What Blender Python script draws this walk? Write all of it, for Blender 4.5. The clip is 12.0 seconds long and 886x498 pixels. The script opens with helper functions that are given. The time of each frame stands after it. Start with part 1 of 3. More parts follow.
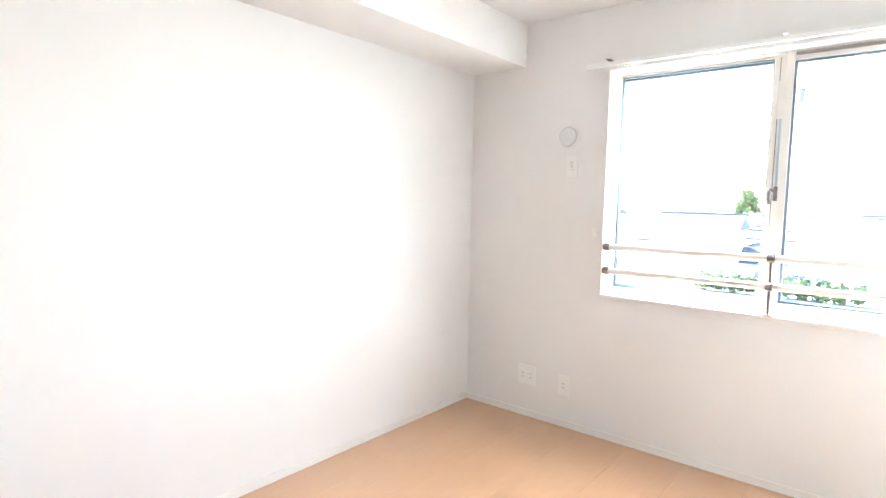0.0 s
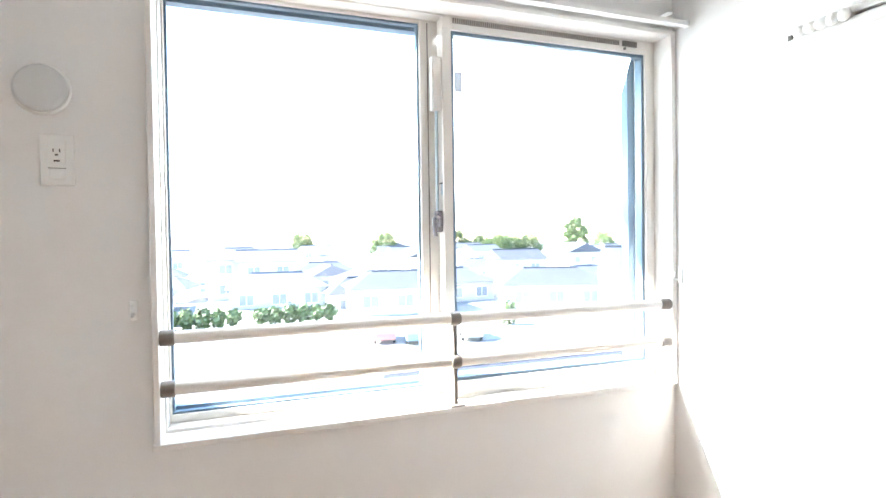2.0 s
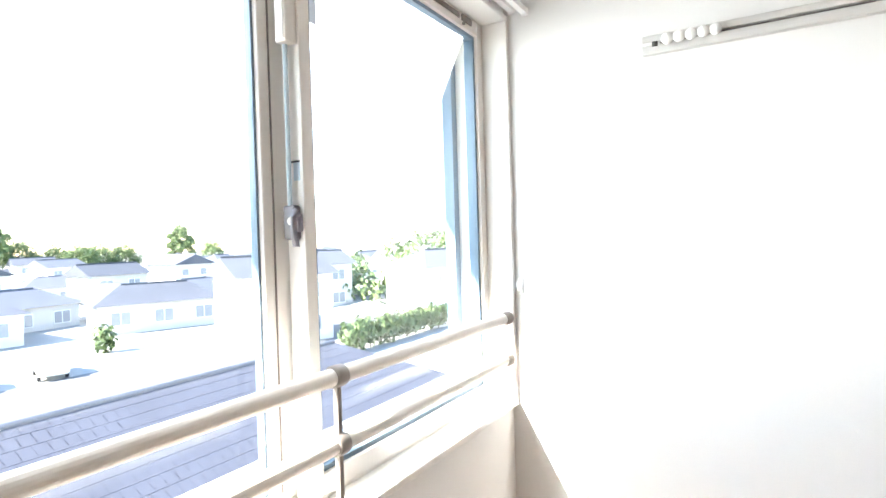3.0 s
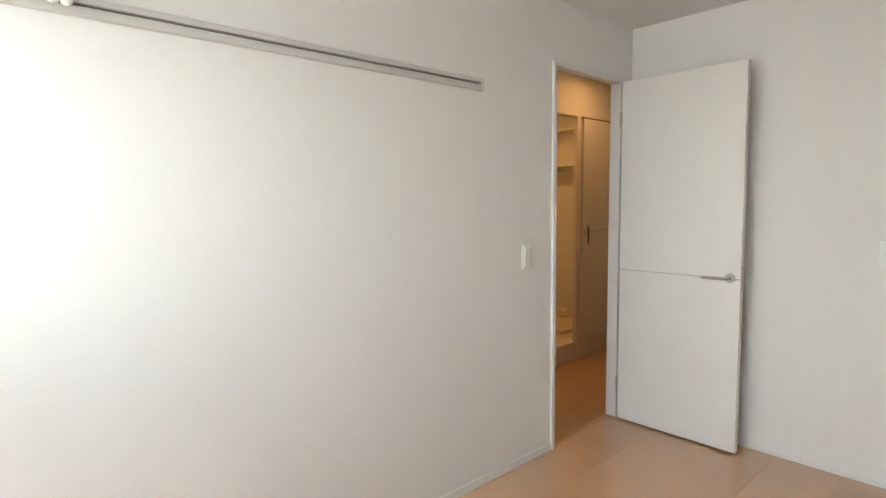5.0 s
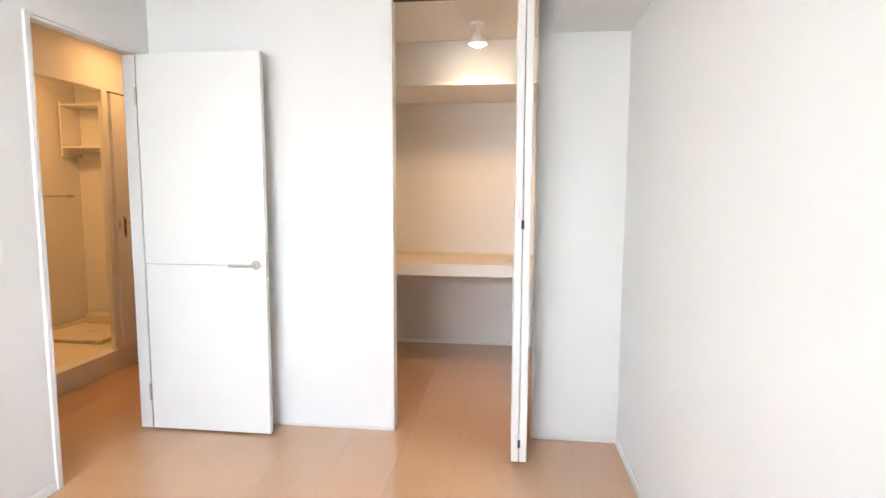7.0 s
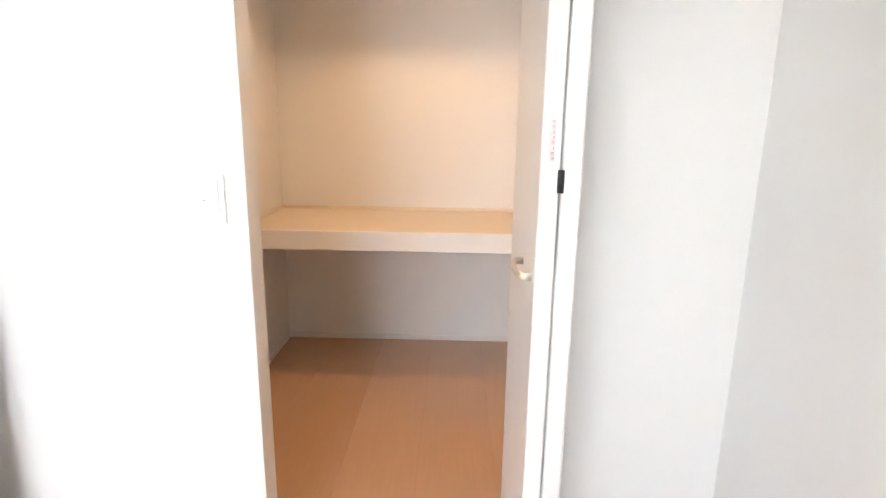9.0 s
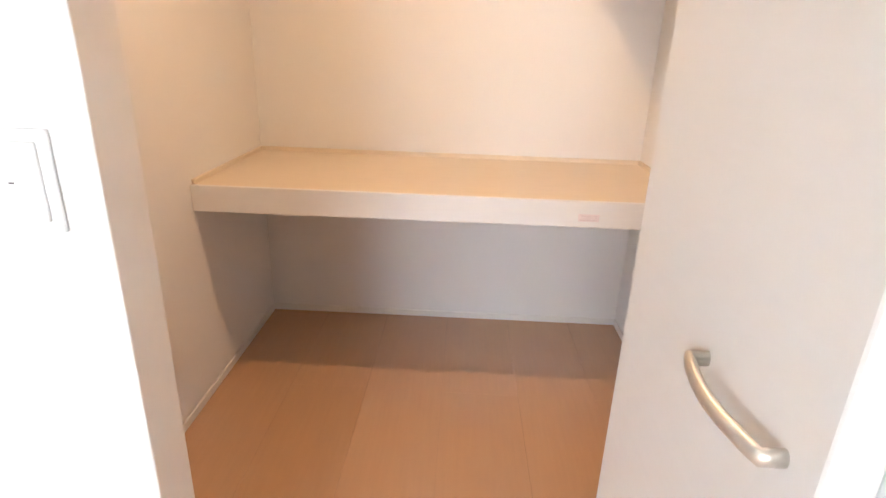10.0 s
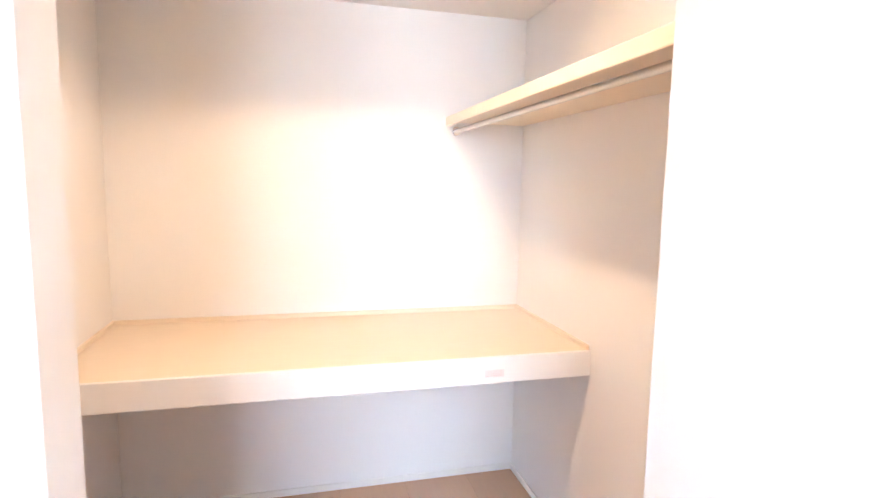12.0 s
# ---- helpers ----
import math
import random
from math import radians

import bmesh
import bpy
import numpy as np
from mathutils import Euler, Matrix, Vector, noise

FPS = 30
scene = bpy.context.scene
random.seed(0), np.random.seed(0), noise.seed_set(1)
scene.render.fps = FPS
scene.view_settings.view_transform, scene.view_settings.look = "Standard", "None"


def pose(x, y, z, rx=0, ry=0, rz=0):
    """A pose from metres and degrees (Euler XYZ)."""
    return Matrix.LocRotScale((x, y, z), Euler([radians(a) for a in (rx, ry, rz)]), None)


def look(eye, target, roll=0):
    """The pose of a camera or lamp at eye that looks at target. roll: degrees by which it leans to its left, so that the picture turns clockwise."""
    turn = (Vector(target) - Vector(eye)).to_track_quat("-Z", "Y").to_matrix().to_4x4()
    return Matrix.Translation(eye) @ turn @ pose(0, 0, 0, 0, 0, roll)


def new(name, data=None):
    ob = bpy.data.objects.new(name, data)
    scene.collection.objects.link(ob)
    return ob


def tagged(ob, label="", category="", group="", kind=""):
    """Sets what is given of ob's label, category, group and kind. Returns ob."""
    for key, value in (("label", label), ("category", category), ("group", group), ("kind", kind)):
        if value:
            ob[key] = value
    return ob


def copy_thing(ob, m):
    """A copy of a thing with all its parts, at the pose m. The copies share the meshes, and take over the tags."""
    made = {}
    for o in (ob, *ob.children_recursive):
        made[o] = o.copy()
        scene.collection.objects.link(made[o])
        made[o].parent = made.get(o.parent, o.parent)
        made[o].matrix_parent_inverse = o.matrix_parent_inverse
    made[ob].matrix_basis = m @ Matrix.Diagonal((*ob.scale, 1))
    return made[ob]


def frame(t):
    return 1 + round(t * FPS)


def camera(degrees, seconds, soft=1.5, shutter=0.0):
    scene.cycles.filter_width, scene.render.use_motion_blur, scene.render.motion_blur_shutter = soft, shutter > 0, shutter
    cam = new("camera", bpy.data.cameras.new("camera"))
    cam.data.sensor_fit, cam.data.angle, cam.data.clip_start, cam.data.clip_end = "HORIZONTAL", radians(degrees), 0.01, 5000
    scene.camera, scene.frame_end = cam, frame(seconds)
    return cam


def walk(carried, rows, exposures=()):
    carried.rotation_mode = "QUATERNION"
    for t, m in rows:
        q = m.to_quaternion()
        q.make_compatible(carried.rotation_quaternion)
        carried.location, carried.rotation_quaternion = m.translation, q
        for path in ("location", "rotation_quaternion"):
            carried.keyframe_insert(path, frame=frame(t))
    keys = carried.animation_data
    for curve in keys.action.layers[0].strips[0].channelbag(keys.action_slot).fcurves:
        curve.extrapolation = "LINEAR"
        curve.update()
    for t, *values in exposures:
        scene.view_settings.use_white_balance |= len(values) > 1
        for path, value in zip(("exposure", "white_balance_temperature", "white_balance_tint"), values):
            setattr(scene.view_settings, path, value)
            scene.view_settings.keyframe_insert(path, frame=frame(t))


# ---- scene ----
cam = camera(77.9, 12.0)
PATH = [
    (0, (2.107, 0.587, 1.297), (0.842, 2.127, 1.12), 1.2),
    (0.5, (1.933, 0.812, 1.286), (1.055, 2.601, 1.121), 0.8),
    (1, (1.588, 1.09, 1.285), (1.24, 3.055, 1.159), 0.7),
    (1.3, (1.427, 1.316, 1.281), (1.389, 3.314, 1.193), 0.1),
    (1.5, (1.326, 1.481, 1.277), (1.487, 3.474, 1.215), -0.1),
    (2, (1.092, 1.911, 1.304), (1.786, 3.786, 1.267), -0.8),
    (2.5, (0.954, 2.383, 1.325), (2.238, 3.916, 1.301), -1.1),
    (2.7, (0.919, 2.535, 1.315), (2.399, 3.879, 1.29), -1.3),
    (4.3, (0.889, 3.167, 1.326), (2.749, 2.443, 1.188), -0.9),
    (4.4, (0.892, 3.158, 1.327), (2.703, 2.321, 1.18), -0.6),
    (4.5, (0.88, 3.163, 1.331), (2.639, 2.224, 1.179), -0.8),
    (4.7, (0.85, 3.131, 1.327), (2.503, 2.017, 1.166), -0.9),
    (5, (0.804, 3.09, 1.323), (2.279, 1.751, 1.151), -0.6),
    (5.5, (0.743, 3.033, 1.318), (1.913, 1.421, 1.136), -0.5),
    (6, (0.706, 2.978, 1.317), (1.556, 1.178, 1.126), -0.4),
    (6.5, (0.653, 2.924, 1.308), (1.175, 1.003, 1.113), -0.2),
    (7, (0.573, 2.833, 1.299), (0.811, 0.858, 1.093), 0.2),
    (7.5, (0.572, 2.616, 1.261), (0.619, 0.629, 1.038), 0.5),
    (7.7, (0.585, 2.474, 1.272), (0.6, 0.487, 1.042), 0.7),
    (9.3, (0.702, 0.999, 1.246), (0.754, -0.933, 0.732), 1.0),
    (9.5, (0.703, 0.839, 1.252), (0.768, -1.079, 0.688), 1.2),
    (9.8, (0.743, 0.667, 1.231), (0.806, -1.22, 0.569), 1.5),
    (10.1, (0.783, 0.564, 1.225), (0.832, -1.305, 0.515), 2.2),
    (10.5, (0.797, 0.488, 1.21), (0.756, -1.36, 0.445), 1.9),
    (11, (0.881, 0.449, 1.217), (0.651, -1.408, 0.511), 2.0),
    (11.5, (0.973, 0.461, 1.247), (0.538, -1.416, 0.71), 1.9),
    (12, (0.973, 0.504, 1.333), (0.46, -1.414, 1.093), 1.1),
]
EXPOSURES = [(0.0, 3.87, 6350, 10), (0.5, 3.75, 6450, 10), (1.0, 3.65, 6350, 10), (1.5, 3.45, 6150, 9), (2.0, 3.30, 6300, 9), (2.5, 3.10, 6400, 10), (2.7, 3.05, 6500, 10), (4.3, 2.33, 6900, 8), (4.5, 2.33, 7000, 8),
             (5.0, 2.53, 7100, 9), (5.5, 2.95, 7100, 11), (6.0, 3.26, 7050, 11), (6.5, 3.43, 6700, 11), (7.0, 3.58, 6450, 10), (7.5, 3.75, 6450, 10), (9.5, 3.67, 6650, 12), (10.5, 4.02, 6000, 12), (11.0, 4.22, 5700, 10), (12.0, 4.55, 5500, 10)]
walk(cam, [(t, look(eye, target, roll)) for t, eye, target, roll in PATH], EXPOSURES)

# ---- world, sun and lamps ----
SUN_WAY = Vector((2.0, -1.0, -1.79)).normalized()      # the way the sunlight travels
world = bpy.data.worlds.new("sky")
world.use_nodes = True
scene.world = world
wn = world.node_tree
sky = wn.nodes.new("ShaderNodeTexSky")
sky.sky_type = "NISHITA"
sky.sun_disc = False
sky.sun_elevation = math.asin(-SUN_WAY.z)
sky.sun_rotation = math.atan2(-SUN_WAY.x, -SUN_WAY.y)
sky.dust_density = 0.0
wn.links.new(sky.outputs["Color"], wn.nodes["Background"].inputs["Color"])
wn.nodes["Background"].inputs["Strength"].default_value = 0.15

sun_data = bpy.data.lights.new("sun", "SUN")
sun_data.energy, sun_data.angle, sun_data.color = 5.0, radians(0.5), (1.0, 0.95, 0.88)
sun = new("sun", sun_data)
sun.matrix_world = look((0, 0, 30), Vector((0, 0, 30)) + SUN_WAY)


def lamp_light(name, kind, at, watts, colour, size=0.05, aim=None):
    d = bpy.data.lights.new(name, kind)
    d.energy, d.color = watts, colour
    if kind == "AREA":
        d.shape, d.size = "DISK", size
    else:
        d.shadow_soft_size = size
    o = new(name, d)
    o.matrix_world = look(at, aim or (at[0] + 0.001, at[1], at[2] - 1))
    return d


WARM = (1.0, 0.60, 0.32)
closet_light = lamp_light("closet_light", "SPOT", (0.785, -0.712, 2.192), 3.4, WARM, 0.035, (0.785, -0.82, 1.2))
closet_light.spot_size, closet_light.spot_blend = radians(138), 0.5
lamp_light("hall_light", "AREA", (3.05, -0.75, 2.315), 0.48, (1.0, 0.52, 0.20), 0.12)
lamp_light("washroom_light", "AREA", (3.85, -0.6, 2.315), 0.95, (1.0, 0.50, 0.17), 0.14)

# added area lamp for the sky's daylight, upper part of the window opening
day = bpy.data.lights.new("window_daylight", "AREA")
day.shape, day.size, day.size_y, day.energy, day.color = "RECTANGLE", 1.45, 0.56, 2.25, (0.93, 0.97, 1.0)
day.spread = radians(125)
day_lamp = new("window_daylight", day)
day_lamp.matrix_world = look((1.69, 3.66, 1.69), (1.62, 0.6, 0.20))

# ---- plan ----
W, L, H = 2.515, 3.43, 2.325          # room: x to the east, y to the window, z up
BEAM_W, BEAM_Z = 0.375, 2.08
CX0, CX1, CY0, CY1 = 0.010, 1.655, -1.776, -0.075   # storage closet
OX0, OX1, OZ = 0.430, 1.19, 2.29      # its opening
DY0, DY1, DZ, ET = 0.130, 0.755, 2.0, 0.06      # doorway in the east wall
WX0, WX1, WZ0, WZ1 = 0.897, 2.497, 0.803, 1.997     # window opening
HALL_X, STEP = 3.40, 0.15


# ---- materials ----
def material(name, colour, rough=0.5, metal=0.0, grain=None, stain=None, bump=None, coat=0.0, by_piece=0.0):
    """grain, stain: (scale xyz, strength) of a fine and a coarse change of tone; bump: (scale xyz, height in metres)."""
    m = bpy.data.materials.new(name)
    m.use_nodes = True
    nt = m.node_tree
    b = nt.nodes["Principled BSDF"]
    b.inputs["Roughness"].default_value, b.inputs["Metallic"].default_value = rough, metal
    b.inputs["Coat Weight"].default_value, b.inputs["Coat Roughness"].default_value = coat, 0.12
    where = nt.nodes.new("ShaderNodeTexCoord").outputs["Object"]

    def noisy(scale, detail=4.0):
        mp = nt.nodes.new("ShaderNodeMapping")
        mp.inputs["Scale"].default_value = scale
        nt.links.new(where, mp.inputs["Vector"])
        n = nt.nodes.new("ShaderNodeTexNoise")
        n.inputs["Scale"].default_value, n.inputs["Detail"].default_value = 1.0, detail
        nt.links.new(mp.outputs["Vector"], n.inputs["Vector"])
        return n.outputs["Fac"]

    tone = None
    for spec in (grain, stain):
        if not spec:
            continue
        r = nt.nodes.new("ShaderNodeMapRange")
        r.inputs["From Min"].default_value, r.inputs["From Max"].default_value = 0.25, 0.75
        r.inputs["To Min"].default_value, r.inputs["To Max"].default_value = 1 - spec[1], 1 + spec[1]
        nt.links.new(noisy(spec[0]), r.inputs["Value"])
        if tone is None:
            tone = r.outputs["Result"]
        else:
            mul = nt.nodes.new("ShaderNodeMath")
            mul.operation = "MULTIPLY"
            nt.links.new(tone, mul.inputs[0])
            nt.links.new(r.outputs["Result"], mul.inputs[1])
            tone = mul.outputs[0]
    hsv = nt.nodes.new("ShaderNodeHueSaturation")
    hsv.inputs["Color"].default_value = (*colour, 1)
    if by_piece:
        info = nt.nodes.new("ShaderNodeObjectInfo")
        r = nt.nodes.new("ShaderNodeMapRange")
        r.inputs["To Min"].default_value, r.inputs["To Max"].default_value = 1 - by_piece, 1 + by_piece
        nt.links.new(info.outputs["Random"], r.inputs["Value"])
        if tone is None:
            tone = r.outputs["Result"]
        else:
            mul = nt.nodes.new("ShaderNodeMath")
            mul.operation = "MULTIPLY"
            nt.links.new(tone, mul.inputs[0])
            nt.links.new(r.outputs["Result"], mul.inputs[1])
            tone = mul.outputs[0]
    if tone is not None:
        nt.links.new(tone, hsv.inputs["Value"])
    nt.links.new(hsv.outputs["Color"], b.inputs["Base Color"])
    if bump:
        bp = nt.nodes.new("ShaderNodeBump")
        bp.inputs["Strength"].default_value, bp.inputs["Distance"].default_value = 1.0, bump[1]
        nt.links.new(noisy(bump[0], 2.0), bp.inputs["Height"])
        nt.links.new(bp.outputs["Normal"], b.inputs["Normal"])
    return m


M_PAPER = material("wallpaper", (0.80, 0.79, 0.775), 0.75, grain=((320, 320, 320), 0.012), stain=((1.3, 1.3, 1.3), 0.015), bump=((260, 260, 420), 0.0004))
M_CEIL = material("ceiling_paper", (0.80, 0.785, 0.77), 0.8, grain=((250, 250, 250), 0.012), stain=((1.0, 1.0, 1.0), 0.012), bump=((220, 220, 220), 0.0004))
M_WHITE = material("white_sheet", (0.80, 0.79, 0.77), 0.38, grain=((6, 6, 90), 0.008), stain=((2, 2, 2), 0.012), bump=((60, 60, 60), 0.0001))
M_TRIM = material("white_trim", (0.79, 0.77, 0.74), 0.4, grain=((40, 40, 40), 0.01), stain=((3, 3, 3), 0.015))
M_PLASTIC = material("white_plastic", (0.84, 0.84, 0.82), 0.35, grain=((90, 90, 90), 0.008), stain=((8, 8, 8), 0.012))
M_VENT = material("grey_white_plastic", (0.63, 0.64, 0.64), 0.45, grain=((90, 90, 90), 0.01), stain=((8, 8, 8), 0.02))
M_SASH = material("sash_vinyl", (0.74, 0.71, 0.67), 0.4, grain=((70, 70, 70), 0.01), stain=((4, 4, 4), 0.02))
M_ALU = material("blue_grey_aluminium", (0.12, 0.18, 0.24), 0.45, 0.0, grain=((120, 120, 120), 0.03), stain=((5, 5, 5), 0.06))
M_PALEBLUE = material("pale_blue_metal", (0.45, 0.54, 0.60), 0.4, 0.2, grain=((100, 100, 100), 0.02), stain=((9, 9, 9), 0.03))
M_RAIL = material("rail_tube", (0.72, 0.68, 0.63), 0.42, grain=((80, 80, 80), 0.01), stain=((5, 5, 5), 0.02))
M_GREY = material("grey_socket", (0.20, 0.18, 0.165), 0.5, 0.2, grain=((150, 150, 150), 0.05), stain=((20, 20, 20), 0.08))
M_STEEL = material("brushed_steel", (0.55, 0.52, 0.47), 0.3, 1.0, grain=((300, 20, 20), 0.04), stain=((15, 15, 15), 0.05))
M_SATIN = material("satin_champagne_metal", (0.70, 0.66, 0.60), 0.42, 0.85, grain=((200, 30, 200), 0.03), stain=((12, 12, 12), 0.04))
M_CHROME = material("chrome", (0.8, 0.8, 0.8), 0.1, 1.0, grain=((60, 60, 60), 0.01), stain=((9, 9, 9), 0.02))
M_RAILGREY = material("satin_aluminium", (0.64, 0.63, 0.61), 0.45, 0.3, grain=((200, 12, 200), 0.03), stain=((4, 4, 4), 0.03))
M_BLACK = material("black_plastic", (0.02, 0.02, 0.022), 0.45, grain=((150, 150, 150), 0.1), stain=((20, 20, 20), 0.1))
M_LOCK = material("lock_grey", (0.19, 0.18, 0.20), 0.4, 0.3, grain=((150, 150, 150), 0.08), stain=((20, 20, 20), 0.1))
M_FILM = material("pale_blue_film", (0.72, 0.80, 0.90), 0.3, grain=((60, 60, 60), 0.01), stain=((9, 9, 9), 0.02))
# near-black: shade of slots, gaps and recesses put into colour; door tracks too
M_DARK = material("dark_gap", (0.05, 0.045, 0.04), 0.7, grain=((100, 100, 100), 0.1), stain=((9, 9, 9), 0.1))
M_PLANK = material("floor_sheet", (0.57, 0.34, 0.19), 0.19, grain=((70, 5, 70), 0.025), stain=((2.2, 1.2, 2.2), 0.03), bump=((160, 12, 160), 0.00012), coat=0.8, by_piece=0.007)
M_JOINT = material("floor_joint", (0.48, 0.285, 0.16), 0.4, grain=((60, 60, 60), 0.05), stain=((5, 5, 5), 0.05))
M_BOARD = material("cream_board", (0.75, 0.65, 0.52), 0.45, grain=((9, 70, 9), 0.02), stain=((3, 3, 3), 0.02))
M_PAN = material("cream_pan", (0.78, 0.72, 0.58), 0.35, grain=((40, 40, 40), 0.01), stain=((5, 5, 5), 0.03))
M_PINK = material("pink_print", (0.78, 0.67, 0.66), 0.6, grain=((200, 200, 200), 0.1), stain=((30, 30, 30), 0.1))
M_LABEL = material("label_paper", (0.80, 0.70, 0.69), 0.6, grain=((200, 200, 200), 0.02), stain=((30, 30, 30), 0.03))
M_PLASTER = material("house_render", (0.62, 0.60, 0.56), 0.85, grain=((9, 9, 9), 0.05), stain=((0.5, 0.5, 0.5), 0.08), by_piece=0.2)
M_SLATE = material("blue_grey_slate", (0.055, 0.058, 0.075), 0.8, grain=((4, 4, 4), 0.12), stain=((0.6, 0.6, 0.6), 0.12), by_piece=0.12)
M_TILE = material("far_roof_tile", (0.075, 0.08, 0.095), 0.75, grain=((5, 5, 5), 0.1), stain=((0.4, 0.4, 0.4), 0.15), by_piece=0.35)
# far glass: the sky's reflection is put into its pale base colour
M_PANE_FAR = material("far_pane", (0.28, 0.29, 0.30), 0.2, grain=((3, 3, 3), 0.1), stain=((1, 1, 1), 0.1))
M_LEAF = material("foliage", (0.105, 0.15, 0.05), 0.6, grain=((2.5, 2.5, 2.5), 0.3), stain=((0.4, 0.4, 0.4), 0.3), by_piece=0.2)
M_BARK = material("bark", (0.10, 0.075, 0.05), 0.85, grain=((20, 20, 5), 0.2), stain=((2, 2, 2), 0.2))
M_GROUND = material("pale_ground", (0.30, 0.29, 0.26), 0.9, grain=((2, 2, 2), 0.08), stain=((0.08, 0.08, 0.08), 0.25))
M_ROAD = material("asphalt", (0.12, 0.12, 0.12), 0.85, grain=((6, 6, 6), 0.1), stain=((0.3, 0.3, 0.3), 0.15))
M_RED = material("red_paint", (0.50, 0.22, 0.20), 0.35, grain=((20, 20, 20), 0.03), stain=((2, 2, 2), 0.05), coat=0.5)
M_BLUE = material("blue_paint", (0.25, 0.36, 0.48), 0.35, grain=((20, 20, 20), 0.03), stain=((2, 2, 2), 0.05), coat=0.5)

M_GLASS = bpy.data.materials.new("clear_glass")
M_GLASS.use_nodes = True
gb = M_GLASS.node_tree.nodes["Principled BSDF"]
gb.inputs["Base Color"].default_value = (0.95, 0.98, 1.0, 1)
gb.inputs["Roughness"].default_value, gb.inputs["IOR"].default_value, gb.inputs["Transmission Weight"].default_value = 0.0, 1.25, 1.0

M_BULB = bpy.data.materials.new("lit_bulb")
M_BULB.use_nodes = True
mb = M_BULB.node_tree.nodes["Principled BSDF"]
mb.inputs["Emission Color"].default_value = (1.0, 0.78, 0.5, 1)
mb.inputs["Emission Strength"].default_value = 6.0


# ---- mesh helpers ----
def box(bm, x0, y0, z0, x1, y1, z1, bevel=0.0, seg=2):
    made = bmesh.ops.create_cube(bm, size=1)["verts"]
    for v in made:
        v.co = Vector((x0 + (v.co.x + .5) * (x1 - x0), y0 + (v.co.y + .5) * (y1 - y0), z0 + (v.co.z + .5) * (z1 - z0)))
    if bevel:
        edges = list({e for v in made for e in v.link_edges})
        bmesh.ops.bevel(bm, geom=edges, offset=bevel, segments=seg, profile=0.5, affect="EDGES")
    return bm


def rod(bm, p0, p1, r, seg=20, r1=None, bevel=0.0):
    p0, p1 = Vector(p0), Vector(p1)
    d = p1 - p0
    m = Matrix.Translation((p0 + p1) / 2) @ d.to_track_quat("Z", "Y").to_matrix().to_4x4()
    made = bmesh.ops.create_cone(bm, cap_ends=True, segments=seg, radius1=r, radius2=r if r1 is None else r1, depth=d.length, matrix=m)["verts"]
    if bevel:
        rims = [e for e in {e for v in made for e in v.link_edges} if any(len(f.verts) > 4 for f in e.link_faces)]
        bmesh.ops.bevel(bm, geom=rims, offset=bevel, segments=2, profile=0.5, affect="EDGES")
    return bm


def sweep(bm, points, r, seg=10, flat=1.0):
    """A round bar along points; flat squeezes it in z."""
    rings = []
    pts = [Vector(p) for p in points]
    for i, p in enumerate(pts):
        d = (pts[min(i + 1, len(pts) - 1)] - pts[max(i - 1, 0)]).normalized()
        side = d.cross(Vector((0, 0, 1))).normalized() if abs(d.z) < 0.95 else Vector((1, 0, 0))
        up = side.cross(d).normalized()
        rings.append([bm.verts.new(p + side * r * math.cos(a) + up * r * flat * math.sin(a)) for a in [2 * math.pi * k / seg for k in range(seg)]])
    for a, b in zip(rings, rings[1:]):
        for k in range(seg):
            bm.faces.new((a[k], a[(k + 1) % seg], b[(k + 1) % seg], b[k]))
    bm.faces.new(rings[0][::-1])
    bm.faces.new(rings[-1])
    bmesh.ops.recalc_face_normals(bm, faces=bm.faces)
    return bm


def mesh_of(name, bm, mat, base=Vector()):
    bmesh.ops.translate(bm, verts=bm.verts, vec=-Vector(base))
    me = bpy.data.meshes.new(name)
    bm.to_mesh(me)
    bm.free()
    me.materials.append(mat)
    for p in me.polygons:
        p.use_smooth = len(p.vertices) == 4 and p.area < 0.0004
    return me


BASES = {}


def thing(name, at, label, category, group="", kind=""):
    """The Empty at the base of a thing."""
    e = new(name)
    e.empty_display_size = 0.05
    e.location = at
    BASES[e] = Vector(at)
    return tagged(e, label, category, group, kind)


def part(name, bm, mat, parent, label=""):
    """Links a bmesh, drawn in world places, as one mesh under a thing or a part."""
    base = BASES[parent]
    o = new(name, mesh_of(name, bm, mat, base))
    o.parent = parent
    BASES[o] = base
    return tagged(o, label)


def structure(name, bm, mat, label=""):
    o = new(name, mesh_of(name, bm, mat))
    BASES[o] = Vector()
    return tagged(o, label, kind="structure")


def B(*a, bevel=0.0):
    return box(bmesh.new(), *a, bevel=bevel)


def R(p0, p1, r, **k):
    return rod(bmesh.new(), p0, p1, r, **k)


# ---- walls, ceiling, beams ----
bm = bmesh.new()
T = 0.20
box(bm, -0.2, L, -0.1, WX0, L + T, H)
box(bm, WX1, L, -0.1, W + 0.12, L + T, H)
box(bm, WX0, L, -0.1, WX1, L + T, WZ0)
box(bm, WX0, L, WZ1, WX1, L + T, H)
structure("wall_north", bm, M_PAPER, "white papered wall with a wide window opening")

bm = bmesh.new()
box(bm, -0.2, CY1, -0.1, 0, L, H)
box(bm, -0.2, CY0 - 0.12, -0.1, CX0, CY1, H)
structure("wall_west", bm, M_PAPER, "plain white papered wall")

bm = bmesh.new()
box(bm, W, DY1, -0.1, W + ET, L, H)
box(bm, W, -1.7, -0.1, W + ET, DY0 - 0.022, H)
box(bm, W, DY0 - 0.022, DZ + 0.012, W + ET, DY1, H)
structure("wall_east", bm, M_PAPER, "white papered wall with a doorway")

